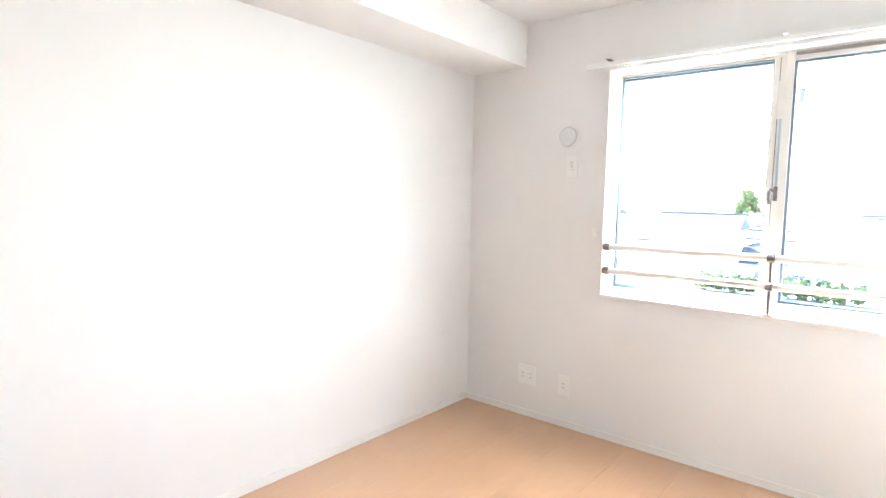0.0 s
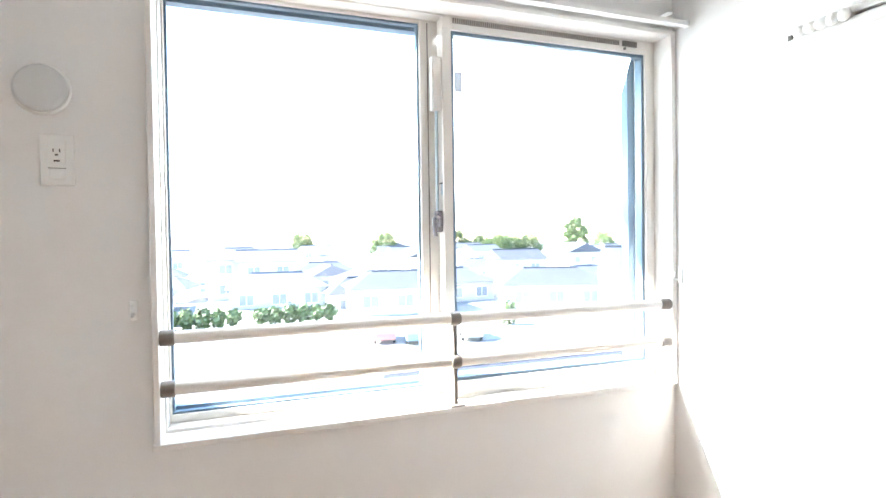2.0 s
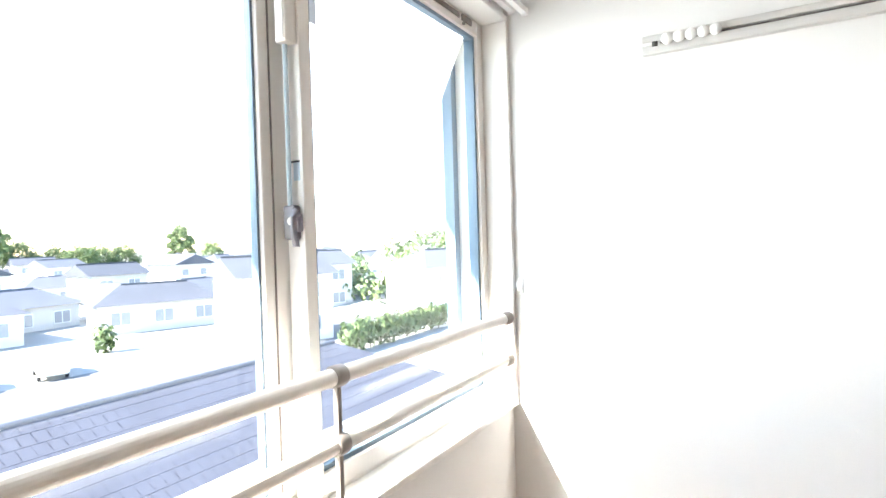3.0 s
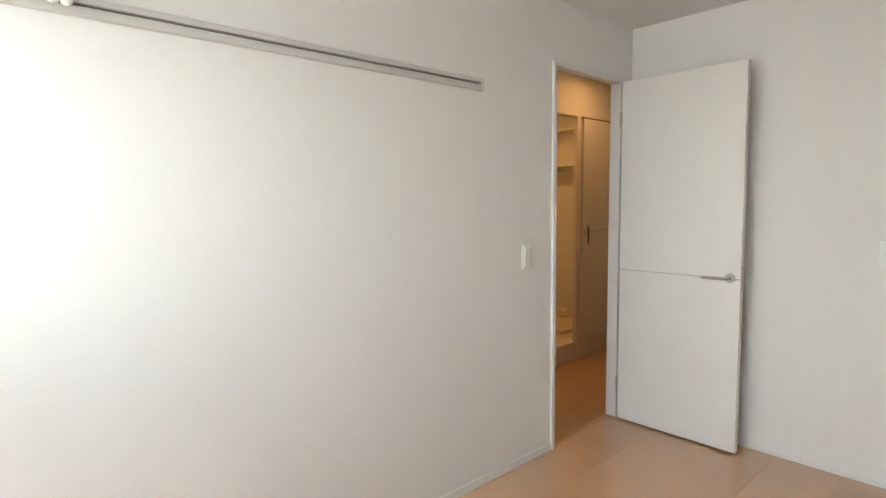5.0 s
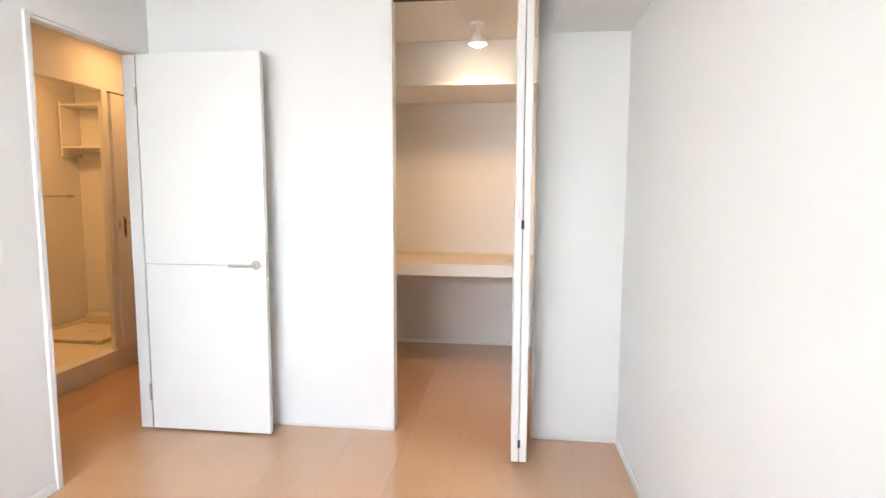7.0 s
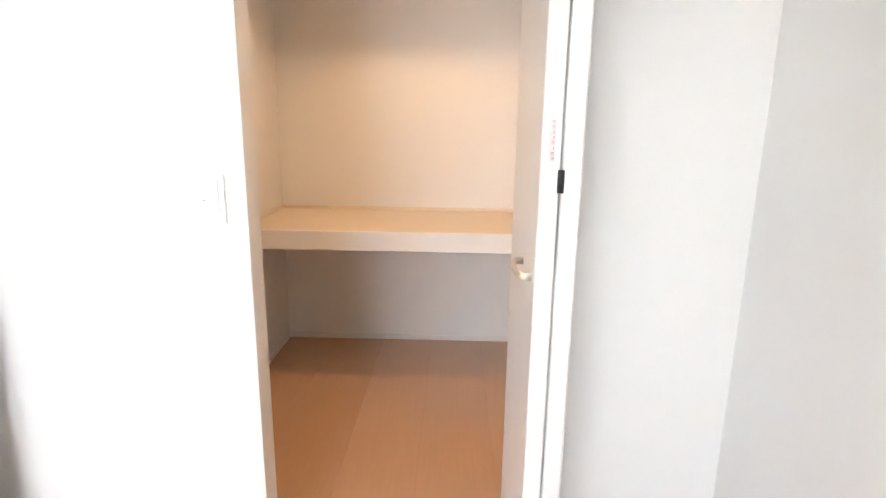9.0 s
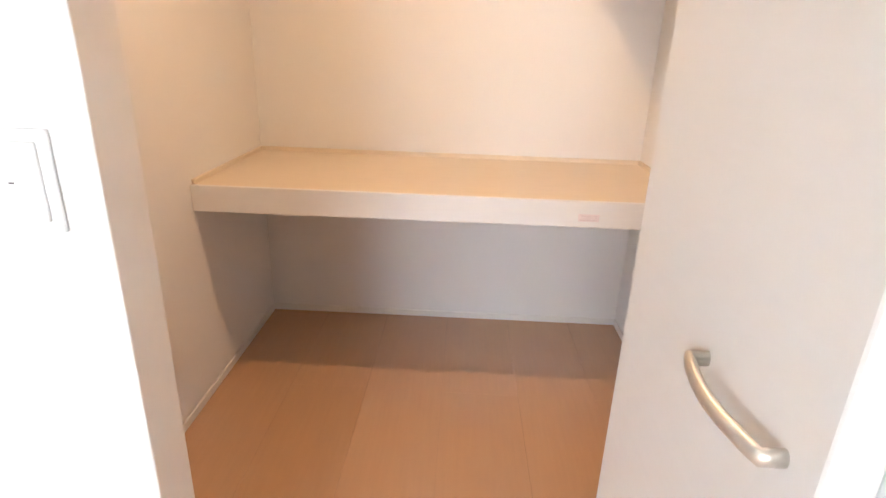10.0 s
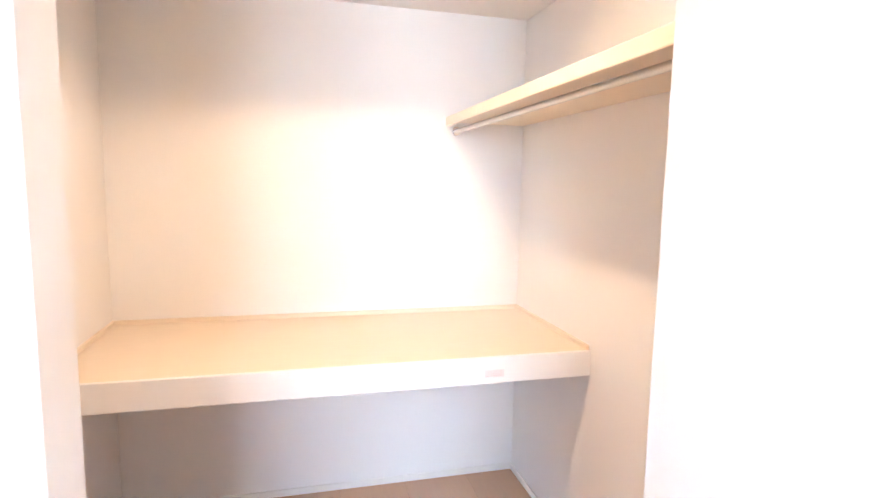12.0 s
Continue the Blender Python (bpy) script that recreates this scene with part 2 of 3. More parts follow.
bm = bmesh.new()
box(bm, 0, CY1, -0.1, OX0, 0, H)
box(bm, OX1, CY1, -0.1, W, 0, H)
box(bm, OX0, CY1, OZ, OX1, 0, H)
structure("wall_south", bm, M_PAPER, "white papered wall with a tall closet opening")

structure("wall_closet_back", B(CX0, CY0 - 0.12, -0.1, CX1 + 0.12, CY0, H), M_PAPER, "white papered back wall of the closet")
structure("wall_closet_side", B(CX1, CY0, -0.1, CX1 + 0.12, CY1, H), M_PAPER, "white papered side wall of the closet")
structure("ceiling", B(-0.2, CY0 - 0.12, H, W, L + T, H + 0.15), M_CEIL, "white papered ceiling")
structure("ceiling_beam", B(0, 0, BEAM_Z, BEAM_W, L, H - 0.001), M_PAPER, "white boxed beam along the wall")
structure("closet_soffit", B(CX0, CY0, 2.03, CX1, -1.0, H - 0.001), M_PAPER, "white boxed soffit in the closet")

# hall and washroom shell
structure("hall_ceiling", B(W, -2.3, H, 4.45, 1.9, H + 0.15), M_CEIL, "white papered hall ceiling")
bm = bmesh.new()
box(bm, HALL_X, -2.3, -0.1, HALL_X + 0.09, -1.62, H)
box(bm, HALL_X, -1.62, 2.0, HALL_X + 0.09, 0.0, H)
box(bm, HALL_X, 0.0, -0.1, HALL_X + 0.09, 1.9, H)
structure("wall_hall_east", bm, M_PAPER, "cream-lit papered hall wall with a washroom opening")
structure("wall_hall_north", B(W + ET, 1.8, -0.1, HALL_X, 1.9, H), M_PAPER, "white papered hall wall")
structure("wall_hall_south", B(W + ET, -2.3, -0.1, HALL_X, -2.2, H), M_PAPER, "white papered hall wall")
structure("wall_hall_west", B(W, -2.3, -0.1, W + ET, -1.7, H), M_PAPER, "white papered hall wall")
structure("wall_washroom_back", B(4.32, -1.69, -0.1, 4.42, 0.1, H), M_PAPER, "papered washroom wall")
structure("wall_washroom_side", B(HALL_X + 0.09, -1.69, -0.1, 4.32, -1.60, H), M_PAPER, "papered washroom wall")
structure("wall_washroom_north", B(HALL_X + 0.09, 0.0, -0.1, 4.32, 0.1, H), M_PAPER, "papered washroom wall")
structure("washroom_floor", B(HALL_X + 0.09, -1.60, -0.1, 4.32, 0.0, STEP), M_PAN, "cream raised washroom floor")
structure("washroom_step", B(HALL_X - 0.012, -1.62, -0.02, HALL_X + 0.09, 0.0, STEP, bevel=0.003), M_TRIM, "white step board under the washroom opening")
structure("washroom_jamb", B(HALL_X - 0.006, -0.80, STEP, HALL_X + 0.030, -0.745, 2.0, bevel=0.003), M_TRIM, "white door post of the washroom")
structure("washroom_track", B(HALL_X - 0.008, -1.6, 1.985, HALL_X + 0.012, -0.80, 2.0), M_DARK, "dark sliding door track")

# baseboards
BH, BT = 0.04, 0.008
for name, b in (("baseboard_north", (0, L - BT, 0, W, L, BH)), ("baseboard_west", (0, 0, 0, BT, L - BT, BH)),
                ("baseboard_east", (W - BT, DY1 + 0.03, 0, W, L - BT, BH)), ("baseboard_south_a", (OX1 + 0.012, 0, 0, W, BT, 0.018)),
                ("baseboard_south_b", (BT, 0, 0, OX0 - 0.012, BT, 0.018)), ("baseboard_closet_back", (CX0, CY0, 0, CX1, CY0 + BT, BH * 0.75)),
                ("baseboard_closet_east", (CX1 - BT, CY0 + BT, 0, CX1, CY1, BH * 0.75)), ("baseboard_closet_west", (CX0, CY0 + BT, 0, CX0 + BT, CY1, BH * 0.75))):
    structure(name, B(*b, bevel=0.002), M_TRIM, "thin white baseboard")

# closet opening lining
bm = bmesh.new()
box(bm, OX1 - 0.012, CY1 - 0.004, 0, OX1 + 0.003, 0.004, OZ, bevel=0.002)
box(bm, OX0 - 0.003, CY1 - 0.004, 0, OX0 + 0.012, 0.004, OZ, bevel=0.002)
box(bm, OX0 + 0.012, CY1 - 0.004, OZ - 0.012, OX1 - 0.012, 0.004, OZ + 0.003)
structure("trim_closet", bm, M_TRIM, "white lining of the closet opening")
structure("trim_closet_track", B(OX0 + 0.014, -0.045, OZ - 0.022, OX1 - 0.014, -0.015, OZ - 0.0125), M_DARK, "dark door track")

# doorway lining and casing
bm = bmesh.new()
for y0, y1 in ((DY1, DY1 + 0.028), (DY0 - 0.05, DY0 - 0.022)):
    box(bm, W - 0.012, y0, 0, W + ET + 0.012, y1, DZ + 0.012, bevel=0.003)
box(bm, W - 0.004, DY0 - 0.022, 0, W + ET + 0.004, DY0, DZ, bevel=0.002)
box(bm, W - 0.012, DY0 - 0.05, DZ + 0.012, W + ET + 0.012, DY1 + 0.028, DZ + 0.024, bevel=0.003)
box(bm, W - 0.004, DY0 - 0.022, DZ, W + ET + 0.004, DY1, DZ + 0.012, bevel=0.002)
structure("trim_doorway", bm, M_TRIM, "white door casing in the doorway")


# ---- window ----
win = thing("window_1", (1.69, L, WZ0), "white two-pane sliding window in a white casing", "window", kind="structure")
casing = bmesh.new()
Y0, Y1 = L - 0.017, L + 0.075
box(casing, 0.884, Y0, WZ0, WX0 + 0.003, Y1, WZ1, bevel=0.003)
box(casing, WX1 - 0.003, Y0, WZ0, 2.5135, Y1, WZ1, bevel=0.003)
box(casing, 0.884, Y0, WZ1 - 0.003, 2.5135, Y1, 2.010, bevel=0.003)
box(casing, 0.880, Y0 - 0.002, 0.788, 2.5135, Y1, WZ0 + 0.003, bevel=0.004)
part("casing", casing, M_TRIM, win)
fr = bmesh.new()
FY0, FY1 = L + 0.068, L + 0.165
box(fr, WX0, FY0, WZ0, WX0 + 0.008, FY1, WZ1, bevel=0.002)
box(fr, WX1 - 0.012, FY0, WZ0, WX1, FY1, WZ1, bevel=0.002)
box(fr, WX0 + 0.008, FY0, WZ1 - 0.008, WX1 - 0.012, FY1, WZ1, bevel=0.002)
box(fr, WX0 + 0.008, FY0, WZ0, WX1 - 0.012, FY1, WZ0 + 0.012, bevel=0.002)
part("window_frame", fr, M_SASH, win)
oa = bmesh.new()
OY0, OY1 = L + 0.165, L + 0.20
box(oa, WX0, OY0, WZ0, WX0 + 0.004, OY1, WZ1)
box(oa, WX1 - 0.042, OY0, WZ0, WX1, OY1, WZ1)
box(oa, WX0 + 0.004, OY0, WZ1 - 0.030, WX1 - 0.042, OY1, WZ1)
box(oa, WX0 + 0.004, OY0, WZ0 - 0.002, WX1 - 0.042, OY1 + 0.03, WZ0 + 0.045)
part("outer_frame", oa, M_ALU, win, "blue-grey aluminium outer frame")


def sash(x0, x1, z0, z1, y0, y1, left, right, top, bottom, name, g):
    bm = bmesh.new()
    box(bm, x0, y0, z0, x0 + left, y1, z1, bevel=0.003)
    box(bm, x1 - right, y0, z0, x1, y1, z1, bevel=0.003)
    box(bm, x0 + left, y0, z1 - top, x1 - right, y1, z1, bevel=0.002)
    box(bm, x0 + left, y0, z0, x1 - right, y1, z0 + bottom, bevel=0.002)
    s = part("sash", bm, M_SASH, win, name)
    bm = bmesh.new()
    xa, xb, za, zb, ya, yb = x0 + left, x1 - right, z0 + bottom, z1 - top, y0 + 0.010, y1 - 0.003
    box(bm, xa, ya, za, xa + g, yb, zb)
    box(bm, xb - g, ya, za, xb, yb, zb)
    box(bm, xa + g, ya, zb - g, xb - g, yb, zb)
    box(bm, xa + g, ya, za, xb - g, yb, za + g)
    part("gasket", bm, M_ALU, s, "blue-grey glazing bead")
    pane = part("pane", B(xa + 0.002, (ya + yb) / 2 - 0.002, za + 0.002, xb - 0.002, (ya + yb) / 2 + 0.002, zb - 0.002), M_GLASS, s)
    pane.visible_shadow = False
    return s


SZ0, SZ1 = WZ0 + 0.012, WZ1 - 0.008
sash(WX0 + 0.008, 1.706, SZ0, SZ1, L + 0.118, L + 0.150, 0.006, 0.078, 0.010, 0.022, "outer sliding sash with clear glass", 0.006)
outer = bpy.data.objects["sash"]
part("groove", B(1.652, L + 0.1155, SZ0 + 0.02, 1.655, L + 0.1182, SZ1 - 0.01), M_GREY, outer, "fine groove along the stile")
inner = sash(1.684, WX1 - 0.012, SZ0, SZ1, L + 0.066, L + 0.112, 0.031, 0.030, 0.040, 0.042, "inner sliding sash with clear glass and a vent strip", 0.011)
bm = bmesh.new()
n = 86
for i in range(n):
    x = 1.72 + i * (2.345 - 1.72) / n
    box(bm, x, L + 0.0635, SZ1 - 0.020, x + 0.004, L + 0.0665, SZ1 - 0.004)
part("vent_slots", bm, M_GREY, inner, "row of fine dark vent slots")
part("vent_slider", B(2.355, L + 0.060, SZ1 - 0.022, 2.415, L + 0.0662, SZ1 - 0.003, bevel=0.001), M_GREY, inner, "grey vent slider")
part("vent_knob", B(2.36, L + 0.058, SZ1 - 0.034, 2.367, L + 0.0662, SZ1 - 0.026, bevel=0.001), M_GREY, inner)
stay = part("stay_box", B(1.653, L + 0.070, 1.70, 1.6842, L + 0.098, 1.865, bevel=0.004), M_SASH, inner, "cream cover box on the stile")
part("box_rib", B(1.650, L + 0.074, 1.706, 1.654, L + 0.084, 1.860, bevel=0.001), M_PLASTIC, stay)
part("stay_rod", R((1.671, L + 0.090, 1.38), (1.671, L + 0.090, 1.71), 0.0045), M_PALEBLUE, inner, "thin pale blue rod")
bm = box(bmesh.new(), 1.664, L + 0.074, 1.325, 1.6842, L + 0.104, 1.392, bevel=0.005)
box(bm, 1.668, L + 0.066, 1.340, 1.682, L + 0.080, 1.376, bevel=0.004)
lock = part("crescent_lock", bm, M_LOCK, inner, "dark grey crescent lock")
part("lock_lever", sweep(bmesh.new(), [(1.668, L + 0.068, 1.372), (1.656, L + 0.062, 1.378), (1.650, L + 0.060, 1.366), (1.650, L + 0.060, 1.335), (1.654, L + 0.060, 1.312)], 0.0065), M_LOCK, lock)
part("lock_pin", R((1.660, L + 0.072, 1.360), (1.648, L + 0.066, 1.360), 0.008, seg=14, bevel=0.002), M_STEEL, lock, "bright steel pivot")
part("sticker", B(1.6832, L + 0.074, 1.440, 1.6842, L + 0.090, 1.475), M_PALEBLUE, inner, "small grey sticker with a dark edge")
part("sticker_edge", B(1.6830, L + 0.074, 1.475, 1.6842, L + 0.104, 1.479), M_BLACK, inner)
part("corner_film", B(1.733, L + 0.090, 1.765, 1.760, L + 0.091, 1.830), M_FILM, inner, "pale blue film square on the glass")

# safety rails across the window
rails = thing("safety_rail", (1.69, L + 0.002, WZ0), "two white tubular safety rails with dark grey sockets", "rail")
RY = L + 0.002
for z in (1.066, 0.937):
    for x0, x1 in ((0.930, 1.675), (1.703, 2.462)):
        part("tube", R((x0, RY, z), (x1, RY, z), 0.0168), M_RAIL, rails)
    part("end_socket", R((WX0 + 0.003, RY, z), (0.934, RY, z), 0.0205, bevel=0.003), M_GREY, rails)
    part("end_socket", R((2.452, RY, z), (WX1 - 0.003, RY, z), 0.0205, bevel=0.003), M_GREY, rails)
    part("joint", R((1.673, RY, z), (1.705, RY, z), 0.0215, bevel=0.004), M_GREY, rails)
part("post", B(1.683, RY - 0.006, WZ0 + 0.006, 1.695, RY + 0.006, 1.05, bevel=0.002), M_GREY, rails)
part("foot_plate", B(1.666, RY - 0.020, WZ0 + 0.002, 1.712, RY + 0.020, WZ0 + 0.007, bevel=0.001), M_GREY, rails)

# curtain rail
cr = thing("curtain_rail", (1.65, L, 2.03), "white double curtain rail above the window", "curtain rail")
for y, z in ((L - 0.032, 2.026), (L - 0.075, 2.010)):
    bm = bmesh.new()
    box(bm, 0.80, y - 0.009, z - 0.008, 2.500, y + 0.009, z - 0.003)
    box(bm, 0.80, y - 0.009, z - 0.003, 2.500, y - 0.006, z + 0.008)
    box(bm, 0.80, y + 0.006, z - 0.003, 2.500, y + 0.009, z + 0.008)
    part("track", bm, M_PLASTIC, cr)
    for x in (0.79, 2.498):
        part("end_cap", B(x, y - 0.011, z - 0.011, x + 0.012, y + 0.011, z + 0.011, bevel=0.002), M_PLASTIC, cr)
    for i in range(8):
        x = 0.955 + i * 0.017
        r = part("runner", B(x, y - 0.004, z - 0.020, x + 0.010, y + 0.004, z - 0.0085, bevel=0.001), M_PLASTIC, cr)
        part("eyelet", R((x + 0.005, y - 0.002, z - 0.026), (x + 0.005, y + 0.002, z - 0.026), 0.006, seg=10), M_PLASTIC, r)
for x in (0.90, 1.68, 2.42):
    part("bracket", B(x, L - 0.085, 2.035, x + 0.022, L, 2.038, bevel=0.001), M_GREY if x < 1 else M_PLASTIC, cr)
    part("bracket_plate", B(x - 0.004, L - 0.004, 2.016, x + 0.026, L, 2.046, bevel=0.001), M_PLASTIC, cr)

# tieback hooks
hook = thing("tieback_hook", (0.845, L, 1.14), "small white curtain tieback hook on the wall", "hook", "tieback hooks")
part("plate", B(0.836, L - 0.006, 1.115, 0.854, L, 1.165, bevel=0.003), M_PLASTIC, hook)
part("prong", sweep(bmesh.new(), [(0.845, L - 0.004, 1.13), (0.845, L - 0.022, 1.128), (0.845, L - 0.03, 1.14), (0.845, L - 0.03, 1.156)], 0.004), M_PLASTIC, hook)
copy_thing(hook, pose(W, 3.395, 1.165, 0, 0, -90))

# ventilation cap and sockets on the window wall
vc = thing("vent_cap", (0.669, L, 1.663), "round white ventilation cap on the wall", "vent")
part("rim", R((0.669, L, 1.663), (0.669, L - 0.010, 1.663), 0.060, seg=48, r1=0.057, bevel=0.002), M_PLASTIC, vc)
part("cover", R((0.669, L - 0.014, 1.663), (0.669, L - 0.026, 1.663), 0.056, seg=48, r1=0.050, bevel=0.004), M_VENT, vc)
# solid dark disc; its colour holds the shade between rim and cover
part("gap_ring", R((0.669, L - 0.0095, 1.663), (0.669, L - 0.0145, 1.663), 0.049, seg=40), M_DARK, vc)


def socket(x, z, w, h, slots, label, pins=((-0.006, -0.012), (-0.006, 0.012), (0.006, -0.012), (0.006, 0.012))):
    s = thing("wall_socket", (x, L, z), label, "socket", "wall sockets")
    part("plate", B(x - w / 2, L - 0.007, z - h / 2, x + w / 2, L, z + h / 2, bevel=0.003), M_PLASTIC, s)
    for cx, cz in slots:
        face = part("face", B(x + cx - 0.018, L - 0.0095, z + cz - 0.026, x + cx + 0.018, L - 0.0065, z + cz + 0.026, bevel=0.001), M_PLASTIC, s)
        for dx, dz in pins:
            part("slot", B(x + cx + dx - 0.001, L - 0.0102, z + cz + dz - 0.004, x + cx + dx + 0.001, L - 0.0093, z + cz + dz + 0.004), M_DARK, face)
    return s


socket(0.696, 1.500, 0.070, 0.118, [(0, 0.018)], "white wall socket with a single outlet and earth cap", ((-0.0065, 0.004), (0.0065, 0.004)))
for w, z in ((0.003, 1.512), (0.006, 1.498)):
    part("earth_slot", B(0.696 - w, L - 0.0102, z - 0.0018, 0.696 + w, L - 0.0093, z + 0.0018), M_DARK, bpy.data.objects["wall_socket"])
part("seam", B(0.678, L - 0.0099, 1.4805, 0.714, L - 0.0066, 1.4817), M_GREY, bpy.data.objects["wall_socket"])
part("earth_cap", B(0.680, L - 0.0098, 1.455, 0.712, L - 0.0065, 1.480, bevel=0.002), M_PLASTIC, bpy.data.objects["wall_socket"], "flat earth terminal cap")
socket(0.453, 0.255, 0.116, 0.118, [(-0.026, 0), (0.026, 0)], "wide white double socket low on the wall")
socket(0.700, 0.245, 0.070, 0.118, [(0, 0)], "white wall socket low on the wall")

# ---- east wall: hanging rail, switch ----
hr = thing("picture_rail", (W, 2.16, 1.83), "grey aluminium hanging rail with round white knobs", "picture rail")
bm = bmesh.new()
PY0, PY1 = 1.305, 3.013
box(bm, W - 0.004, PY0, 1.806, W, PY1, 1.857)
box(bm, W - 0.020, PY0, 1.806, W - 0.004, PY1, 1.831, bevel=0.003)
box(bm, W - 0.020, PY0, 1.838, W - 0.004, PY1, 1.857, bevel=0.003)
part("profile", bm, M_RAILGREY, hr)
part("groove", B(W - 0.006, PY0 + 0.012, 1.8315, W - 0.0035, PY1 - 0.03, 1.8375), M_GREY, hr, "grey groove along the rail")
part("end_cap", B(W - 0.0215, PY0 - 0.004, 1.805, W, PY0 + 0.014, 1.858, bevel=0.002), M_RAILGREY, hr)
part("end_plate", B(W - 0.0195, PY1 - 0.045, 1.8315, W - 0.004, PY1 - 0.001, 1.8375), M_PLASTIC, hr)
# no hollow here: a thin dark plate coloured as the recess's shade
part("screw_recess", B(W - 0.0205, PY1 - 0.042, 1.825, W - 0.0185, PY1 - 0.027, 1.839), M_DARK, hr, "small square dark recess")
for i in range(5):
    y = 2.945 - i * 0.029
    k = bmesh.new()
    rod(k, (W - 0.004, y, 1.836), (W - 0.028, y, 1.836), 0.006, seg=14)
    bmesh.ops.create_uvsphere(k, u_segments=20, v_segments=12, radius=0.0155, matrix=Matrix.Translation((W - 0.034, y, 1.836)) @ Matrix.Diagonal((0.8, 1, 1, 1)))
    part("knob", k, M_PLASTIC, hr, "round white sliding knob")


def wall_switch(at, turn, label):
    """A rocker switch, drawn on a wall that faces +y and then turned."""
    s = thing("light_switch", (0, 0, 0), label, "switch", "light switches")
    part("plate", B(-0.035, 0, -0.06, 0.035, 0.007, 0.06, bevel=0.003), M_PLASTIC, s)
    rk = part("rocker", B(-0.022, 0.006, -0.046, 0.022, 0.011, 0.046, bevel=0.002), M_PLASTIC, s)
    part("mark", B(0.010, 0.0105, -0.002, 0.016, 0.0116, 0.0), M_GREY, rk)
    s.matrix_basis = pose(*at, 0, 0, turn)
    return s


wall_switch((W, 0.985, 1.053), 90, "white rocker light switch beside the doorway")
wall_switch((1.264, 0, 1.067), 0, "white rocker light switch beside the closet")

# ---- open room door ----
door = thing("door_1", (2.49, 0.138, 0), "white flush door standing open against the wall", "door", kind="structure")
LX0, LX1, LY0, LY1 = 1.818, 2.486, 0.120, 0.155
bm = bmesh.new()
box(bm, LX0, LY0, 0.012, LX1, LY1, 0.9150, bevel=0.002)
box(bm, LX0, LY0, 0.9170, LX1, LY1, 1.998, bevel=0.002)
box(bm, LX0 + 0.004, LY0 + 0.004, 0.9, LX1 - 0.004, LY1 - 0.003, 0.93)
leaf = part("leaf", bm, M_WHITE, door)
part("inlay", B(LX0 + 0.001, LY0 + 0.002, 0.9150, LX1 - 0.001, LY1 - 0.0018, 0.9170), M_GREY, leaf, "thin grey inlay line")
part("latch_plate", B(LX0 - 0.0012, LY0 + 0.007, 0.855, LX0 + 0.001, LY1 - 0.007, 0.985), M_STEEL, leaf)
part("latch", B(LX0 - 0.009, LY0 + 0.012, 0.905, LX0 + 0.001, LY1 - 0.012, 0.927, bevel=0.002), M_STEEL, leaf)
for side, ys in ((1, LY1), (-1, LY0)):
    h = part("door_handle", R((1.868, ys, 0.920), (1.868, ys + side * 0.008, 0.920), 0.025, seg=32, bevel=0.002), M_STEEL, leaf, "brushed steel lever handle")
    part("lever", sweep(bmesh.new(), [(1.868, ys + side * 0.004, 0.920), (1.868, ys + side * 0.032, 0.920), (1.874, ys + side * 0.044, 0.920), (1.886, ys + side * 0.048, 0.920), (1.995, ys + side * 0.048, 0.920)], 0.008), M_STEEL, h)
for z in (0.215, 1.785):
    part("hinge", R((2.492, LY1 + 0.005, z - 0.045), (2.492, LY1 + 0.005, z + 0.045), 0.007, seg=14, bevel=0.001), M_STEEL, door, "small steel hinge")

# ---- folding closet door ----
fold = thing("folding_door", (0.511, 0.15, 0), "white two-panel folding closet door folded open", "door")
FZ0, FZ1 = 0.025, 2.262
east = part("panel", B(0.5125, -0.070, FZ0, 0.5475, 0.323, FZ1, bevel=0.004), M_WHITE, fold)
west = part("panel", B(0.4745, -0.070, FZ0, 0.5095, 0.323, FZ1, bevel=0.004), M_WHITE, fold)
for z in (1.154, 0.114):
    hg = part("hinge", B(0.5050, 0.318, z - 0.020, 0.5170, 0.3255, z + 0.020, bevel=0.002), M_BLACK, fold, "black plastic fold hinge")
    for dz in (-0.012, 0.0, 0.012):
        part("knuckle", R((0.511, 0.3245, z + dz - 0.005), (0.511, 0.3245, z + dz + 0.005), 0.004, seg=10), M_BLACK, hg)
pts = []
for i in range(13):
    a = i / 12
    pts.append((0.5475 + 0.017 + 0.009 * math.sin(math.pi * a), 0.160 + 0.126 * a, 0.973))
bm = sweep(bmesh.new(), [(0.547, 0.160, 0.973)] + pts + [(0.547, 0.286, 0.973)], 0.0055, seg=12, flat=1.35)
part("handle", bm, M_SATIN, east, "bowed satin steel pull handle")
lbl = part("label", B(0.5235, 0.3222, 1.185, 0.5345, 0.3236, 1.262), M_LABEL, east, "narrow caution label with red print")
for i in range(8):
    part("print", B(0.5260, 0.3234, 1.190 + i * 0.0088, 0.5320, 0.3240, 1.1955 + i * 0.0088), M_PINK, lbl)
for x in (0.491, 0.531):
    part("pivot", R((x, 0.0, FZ1 - 0.002), (x, 0.0, OZ - 0.018), 0.005, seg=12), M_STEEL, fold)
part("floor_pivot", B(0.486, -0.012, 0.0, 0.502, 0.014, FZ0 + 0.002, bevel=0.002), M_STEEL, fold)

